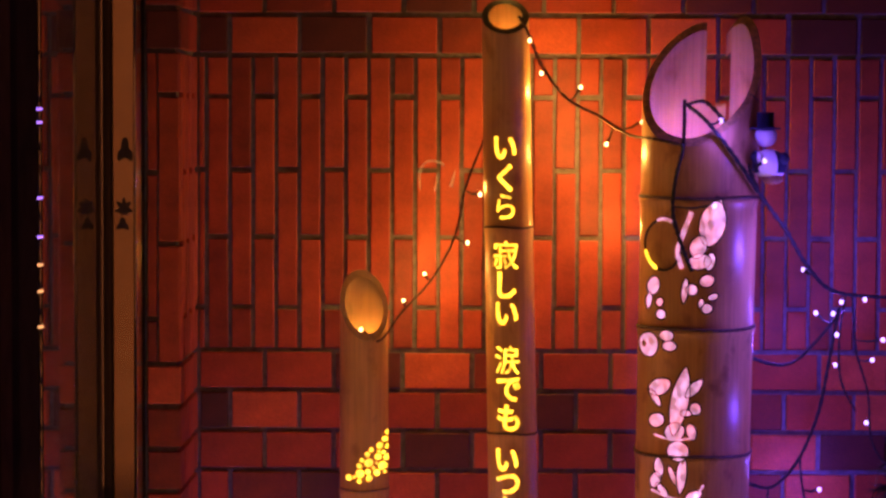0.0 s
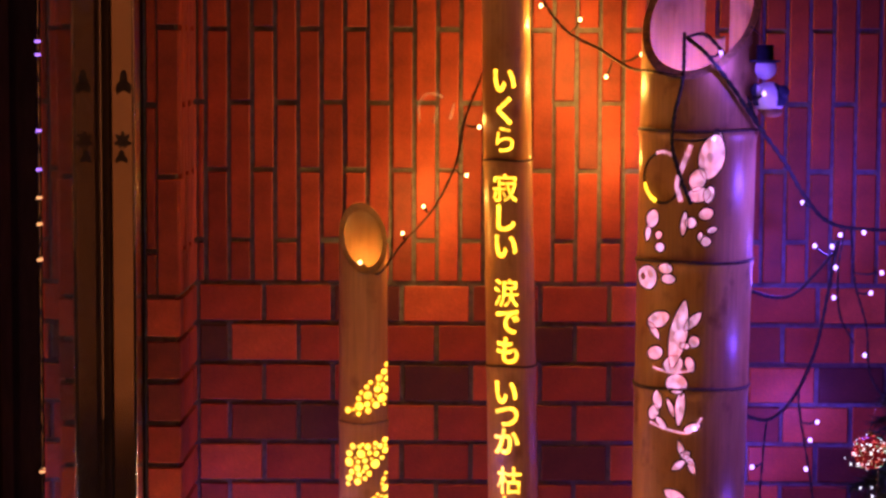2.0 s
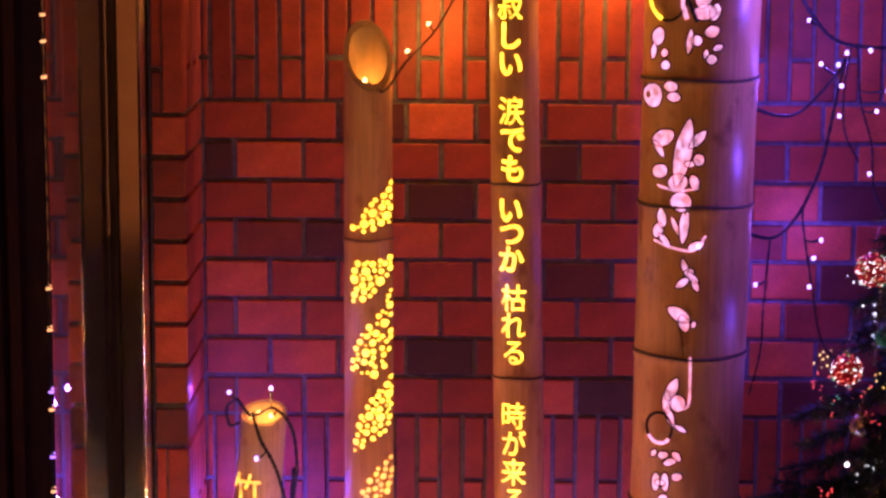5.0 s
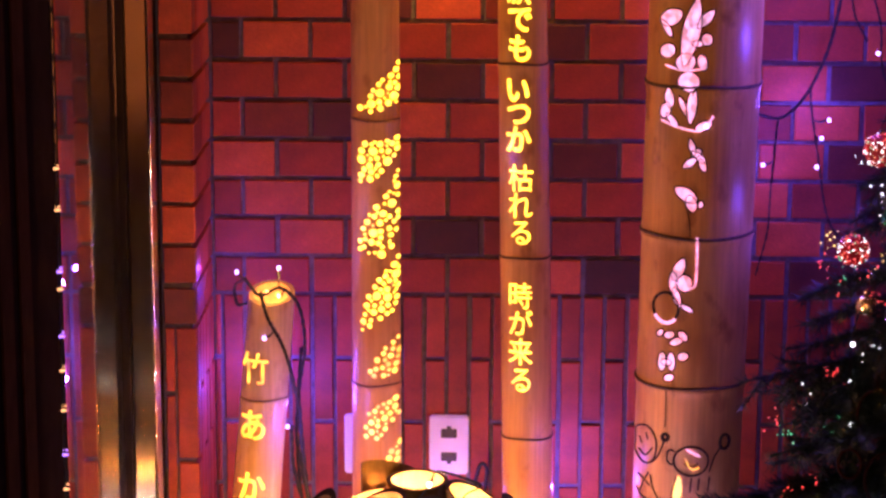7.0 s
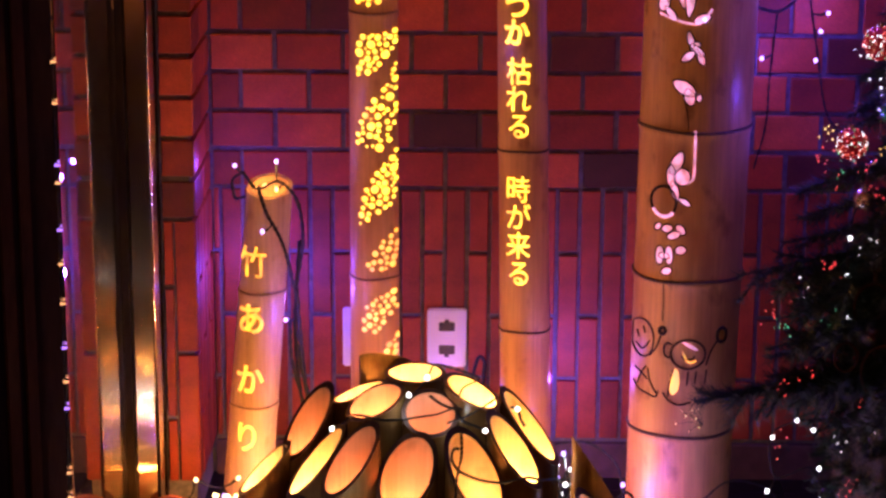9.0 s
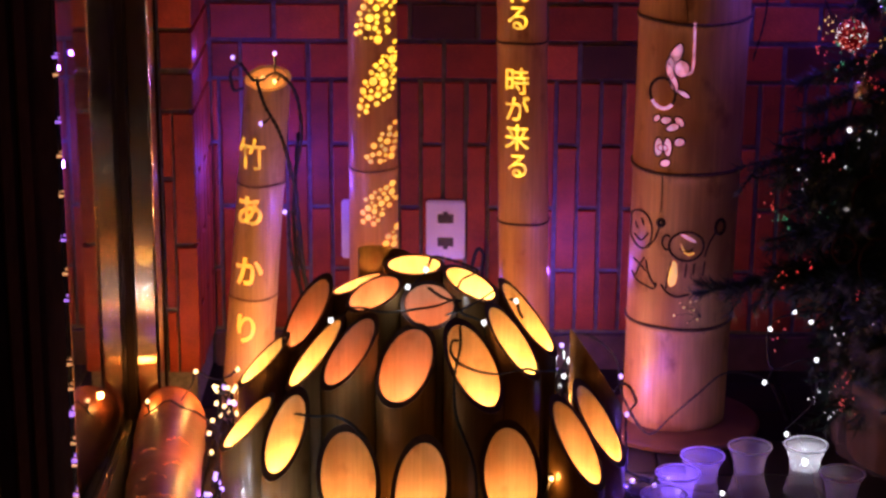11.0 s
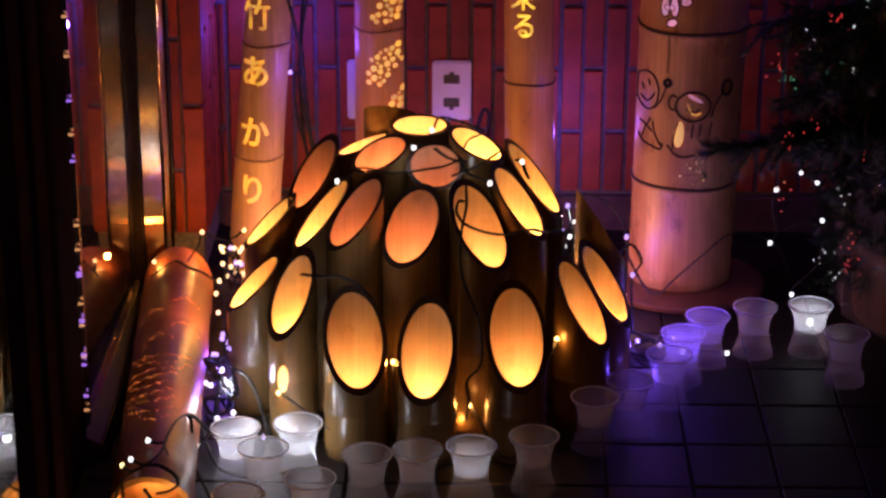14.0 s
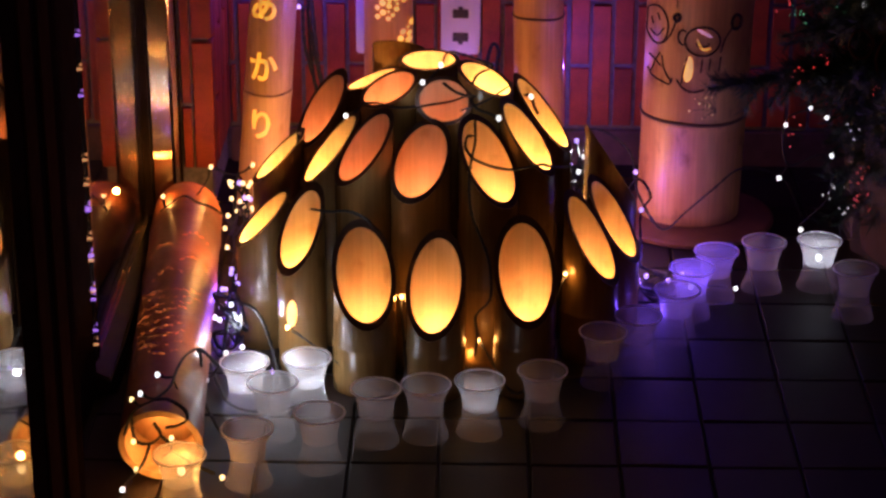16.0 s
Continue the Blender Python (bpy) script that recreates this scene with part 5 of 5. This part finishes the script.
pot = thing("tree_pot", (0.78, -0.38, 0), "reddish wooden tub wrapped in clear crinkled foil under the tree", "pot")
bm = bmesh.new()
lathe(bm, [(0.0001, 0.0), (0.150, 0.0), (0.158, 0.10), (0.165, 0.135), (0.150, 0.135), (0.140, 0.10), (0.0001, 0.10)], (0.78, -0.38, 0), 28)
part("tub", bm, WOOD, pot, smooth=True)
bm = bmesh.new()
for k in range(40):
    a, a2 = 2 * math.pi * k / 40, 2 * math.pi * (k + 1) / 40
    w = 0.172 + 0.010 * (k % 2)
    w2 = 0.172 + 0.010 * ((k + 1) % 2)
    q = [bm.verts.new((0.78 + p * math.cos(t), -0.38 + p * math.sin(t), z)) for p, t, z in ((w * 0.96, a, 0.004), (w2 * 0.96, a2, 0.004), (w2 * 1.06, a2, 0.21 + 0.02 * ((k + 1) % 3)), (w * 1.06, a, 0.21 + 0.02 * (k % 3)))]
    bm.faces.new(q)
FOIL = frosted_material("clear_foil", (0.6, 0.5, 0.45), 0.82)
part("foil_wrap", bm, FOIL, pot, "clear crinkled foil")


def bauble(x, y, z, r, mat, label):
    ob = thing("bauble", (x, y, z), label, "bauble", "baubles on the tree")
    bm = bmesh.new()
    ball(bm, (x, y, z), r, 20, 14)
    part("globe", bm, mat, ob, smooth=True)
    bm = bmesh.new()
    lathe(bm, [(0.0001, r - 0.001), (0.005, r - 0.001), (0.005, r + 0.006), (0.0001, r + 0.006)], (x, y, z), 10)
    tube(bm, [Vector((x, y, z + r + 0.005)), Vector((x + 0.002, y, z + r + 0.02)), Vector((x + 0.012, y + 0.02, z + r + 0.04))], 0.0007, 4)
    part("cap", bm, SILVER, ob)
    # glitter pieces
    bm = bmesh.new()
    rr = random.Random(int(1000 * x + 77 * z))
    for _ in range(90):
        d = Vector((rr.gauss(0, 1), rr.gauss(0, 1), rr.gauss(0, 1))).normalized()
        ball(bm, Vector((x, y, z)) + d * (r + 0.0006), 0.0012, 4, 3)
    part("glitter", bm, SILVER, ob)["kind"] = "stuff"
    # specks with a glow of their own paint the sparkle on larger globes
    if r > 0.022:
        for spark, count in ((TIPWHITE, 46), (TIPRED, 60), (TIPGREEN, 22)):
            bm = bmesh.new()
            for _ in range(count):
                d = Vector((rr.gauss(0, 1), rr.gauss(0, 1) - 0.6, rr.gauss(0, 1))).normalized()
                ball(bm, Vector((x, y, z)) + d * (r + 0.0004), rr.uniform(0.0007, 0.0016), 5, 4)
            part("glitter", bm, spark, ob)["kind"] = "stuff"
    return ob


bauble(0.583, -0.45, 0.716, 0.024, LITRED, "lit red glitter bauble hanging from the fir tree")
bauble(0.618, -0.45, 0.872, 0.026, LITRED, "red glitter glass bauble near the tree's tip")
bauble(0.605, -0.46, 0.632, 0.016, SILVER, "small silver bauble beside a red one")
bauble(0.640, -0.47, 0.770, 0.020, TINSELGREEN, "green foil bauble deep in the fir boughs")
for x, y, z, r in ((0.622, -0.50, 0.468, 0.030), (0.642, -0.50, 0.362, 0.034), (0.585, -0.49, 0.385, 0.018)):
    bm = bmesh.new()
    tube(bm, [Vector((x + r * math.cos(2 * math.pi * k / 32), y + 0.3 * r * math.sin(2 * math.pi * k / 32), z + 1.2 * r * math.sin(2 * math.pi * k / 32))) for k in range(32)], 0.0022, 8, True)
    tube(bm, [Vector((x, y, z + 1.2 * r)), Vector((x, y + 0.02, z + 1.2 * r + 0.03))], 0.0007, 4)
    tagged(part("ring_ornament", bm, BRONZE, smooth=True), "thin bronze ring ornament hanging from the fir tree", "ornament", "ring ornaments")
for xa, za, xb, zb in ((0.628, 0.845, 0.622, 0.73), (0.634, 0.62, 0.622, 0.50), (0.640, 0.60, 0.630, 0.50)):
    bm = bmesh.new()
    for k in range(22):
        t = k / 21
        ball(bm, (xa + (xb - xa) * t, -0.47, za + (zb - za) * t), 0.0021, 6, 4)
    tagged(part("bead_chain", bm, SILVER, smooth=True), "thin silver bead chain hanging in the fir tree", "garland", "bead chains")
sprig = ((0.540, 0.700, "r", 7), (0.545, 0.660, "r", 5), (0.556, 0.520, "r", 9), (0.470, 0.446, "r", 8), (0.497, 0.420, "g", 8), (0.500, 0.322, "r", 10), (0.352, 0.268, "a", 9), (0.492, 0.225, "r", 6), (0.600, 0.690, "r", 8), (0.560, 0.130, "w", 6), (0.600, 0.150, "r", 9), (0.612, 0.110, "r", 9), (0.585, 0.090, "w", 5),
         (0.575, 0.680, "g", 6), (0.618, 0.560, "w", 6), (0.632, 0.640, "r", 6), (0.530, 0.350, "r", 4), (0.622, 0.800, "w", 9), (0.600, 0.870, "w", 9), (0.635, 0.705, "a", 6), (0.545, 0.730, "a", 8), (0.520, 0.470, "w", 3), (0.570, 0.440, "g", 4), (0.620, 0.300, "r", 4), (0.590, 0.230, "w", 4))
for k, (x, z, hue, count) in enumerate(sprig):
    rr = random.Random(50 + k)
    ob = thing("fibre_spray", (x, -0.455, z), "spray of thin light fibres with glowing tips on a fir bough", "fibre spray", "light fibres in the fir tree", "stuff")
    bm, tips = bmesh.new(), bmesh.new()
    root = Vector((x + 0.02, -0.44, z - 0.015))
    for _ in range(count):
        p = Vector((x + rr.gauss(0, 0.010), -0.455 + rr.gauss(0, 0.006), z + rr.gauss(0, 0.011)))
        tube(bm, [root, root.lerp(p, 0.5) + Vector((0, 0, 0.004)), p], 0.0004, 3)
        ball(tips, p, rr.uniform(0.0007, 0.0016), 6, 4, (1, 1, 1.3))
    part("fibre", bm, NEEDLE, ob)
    part("tip", tips, {"r": TIPRED, "g": TIPGREEN, "w": TIPWHITE, "a": TIPAMBER}[hue], ob, "small glowing tips")
for k in range(22):
    z = 0.08 + 0.24 * r2.random()
    fir_branch((0.79, -0.40, z + 0.05), (r2.uniform(0.53, 0.66), r2.uniform(-0.47, -0.22), z - 0.02), 700 + k)
light_string("dark wire with white lamps wound through the fir tree", [
    [(0.60, -0.46, 0.64), (0.587, -0.45, 0.575), (0.586, -0.46, 0.51), (0.59, -0.47, 0.44), (0.58, -0.47, 0.36), (0.576, -0.46, 0.28), (0.518, -0.46, 0.268), (0.481, -0.45, 0.241), (0.49, -0.45, 0.17), (0.545, -0.46, 0.19), (0.56, -0.45, 0.12), (0.516, -0.45, 0.065)]],
    [("white", (x, -0.46, z)) for x, z in ((0.518, 0.270), (0.481, 0.241), (0.545, 0.254), (0.587, 0.569), (0.586, 0.508), (0.602, 0.633), (0.590, 0.440), (0.557, 0.189), (0.476, 0.150), (0.516, 0.061), (0.640, 0.250))], RUBBER, 0.0010)


# ---- tiles of the wall, the pier and the floor ----
X0 = -0.3406


def brick_row(parent, z, shift, x_from, x_to, tones):
    """A course of flat tiles with their joints at shift + n * COURSE; tones gives the firing of each."""
    k = math.floor((x_from - shift) / COURSE)
    tones = iter(tones.ljust(20, "d"))
    while shift + k * COURSE < x_to:
        lo, hi = max(x_from, shift + k * COURSE) + 0.004, min(x_to, shift + (k + 1) * COURSE) - 0.004
        if hi - lo > 0.012:
            lay(parent, "tile", pose((lo + hi) / 2, -0.004, z + ROW / 2), hi - lo, ROW - 0.0085, 0.008, TILES[next(tones)])
        k += 1


def soldier_band(parent, z0, z1, x_from, x_to, shift, joints):
    """Upright tiles, side by side, with the cross joints changing from column to column."""
    pitch = COURSE / 3
    k = math.floor((x_from - shift) / pitch)
    while shift + k * pitch < x_to:
        lo, hi = max(x_from, shift + k * pitch) + 0.0035, min(x_to, shift + (k + 1) * pitch) - 0.0035
        if hi - lo > 0.006:
            cuts = [z0, *joints[k % 2], z1]
            for a0, a1 in zip(cuts, cuts[1:]):
                lay(parent, "tile", pose((lo + hi) / 2, -0.004, (a0 + a1) / 2), hi - lo, a1 - a0 - 0.0085, 0.008, BANDTILE)
        k += 1


RIGHT = 0.86
UPPER = ((1.153, 1.387), (1.273, 1.511))
LOWER = ((L8 - 0.347, L8 - 0.116), (L8 - 0.2315,))
for n, tones in enumerate(("MMdLmMLMMLM", "dLMMMdMMmMLd", "MMMdLMmMLdm", "MmdLMMMmmLMm", "LMLMMdLMLdm", "mLMLMMMmLmdd", "MLMdmmMMLmd", "mMMMMLdMMdmd")):
    brick_row(wall_back, L0 - (n + 1) * ROW, X0 - (COURSE / 2 if n % 2 else 0), CORNER, RIGHT, tones)
for n, tones in enumerate(("dLdMmLMLMddd", "MmMdmMMddddd")):
    brick_row(wall_back, TOP + n * ROW, X0 - (0 if n % 2 else COURSE / 2), CORNER, RIGHT, tones)
soldier_band(wall_back, L0, TOP, CORNER, RIGHT, X0 - COURSE / 2, UPPER)
soldier_band(wall_back, FOOT, L8, CORNER, RIGHT, X0 - COURSE / 2, LOWER)

# the pier: a narrow front and a side face
for n, tone in zip(range(-2, 8), "mdLmmMLLmd"):
    z = L0 - (n + 1) * ROW if n >= 0 else TOP + (-1 - n) * ROW
    lay(pillar, "tile", pose(-0.4815, PIER, z + ROW / 2), 0.053, ROW - 0.0085, 0.008, TILES[tone])
    cuts = [PIER - 0.008, -0.132, -0.014] if n % 2 else [PIER - 0.008, -0.191, -0.073, -0.014]
    for (y0, y1), side in zip(zip(cuts, cuts[1:]), "mMm"):
        lay(pillar, "tile", pose(CORNER - 0.008, (y0 + y1) / 2, z + ROW / 2, 0, 0, 90), y1 - y0 - 0.008, ROW - 0.0085, 0.008, TILES[side])
for z0, z1, joints in ((L0, TOP, UPPER), (FOOT, L8, LOWER)):
    for k, (xa, xb) in enumerate(((-0.509, -0.491), (-0.491, -0.4545))):
        cuts = [z0, *joints[k % 2], z1]
        for a0, a1 in zip(cuts, cuts[1:]):
            lay(pillar, "tile", pose((xa + xb) / 2, PIER, (a0 + a1) / 2), xb - xa - 0.0035, a1 - a0 - 0.0085, 0.008, BANDTILE)
    for k in range(6):
        y0 = PIER - 0.008 + 0.0395 * k
        cuts = [z0, *joints[(k + 1) % 2], z1]
        for a0, a1 in zip(cuts, cuts[1:]):
            lay(pillar, "tile", pose(CORNER - 0.008, y0 + 0.020, (a0 + a1) / 2, 0, 0, 90), 0.0330, a1 - a0 - 0.0085, 0.008, BANDTILE)

FX, FY = 0.122, 0.134
for i in range(-8, 5):
    for j in range(-2, 10):
        x, y = 0.434 + (i + 0.5) * FX, -0.685 - (j - 4) * FY
        lay(floor, "floor_tile", pose(x, y, -0.008, -90), FX - 0.004, FY - 0.004, 0.008, FLOORTILE)
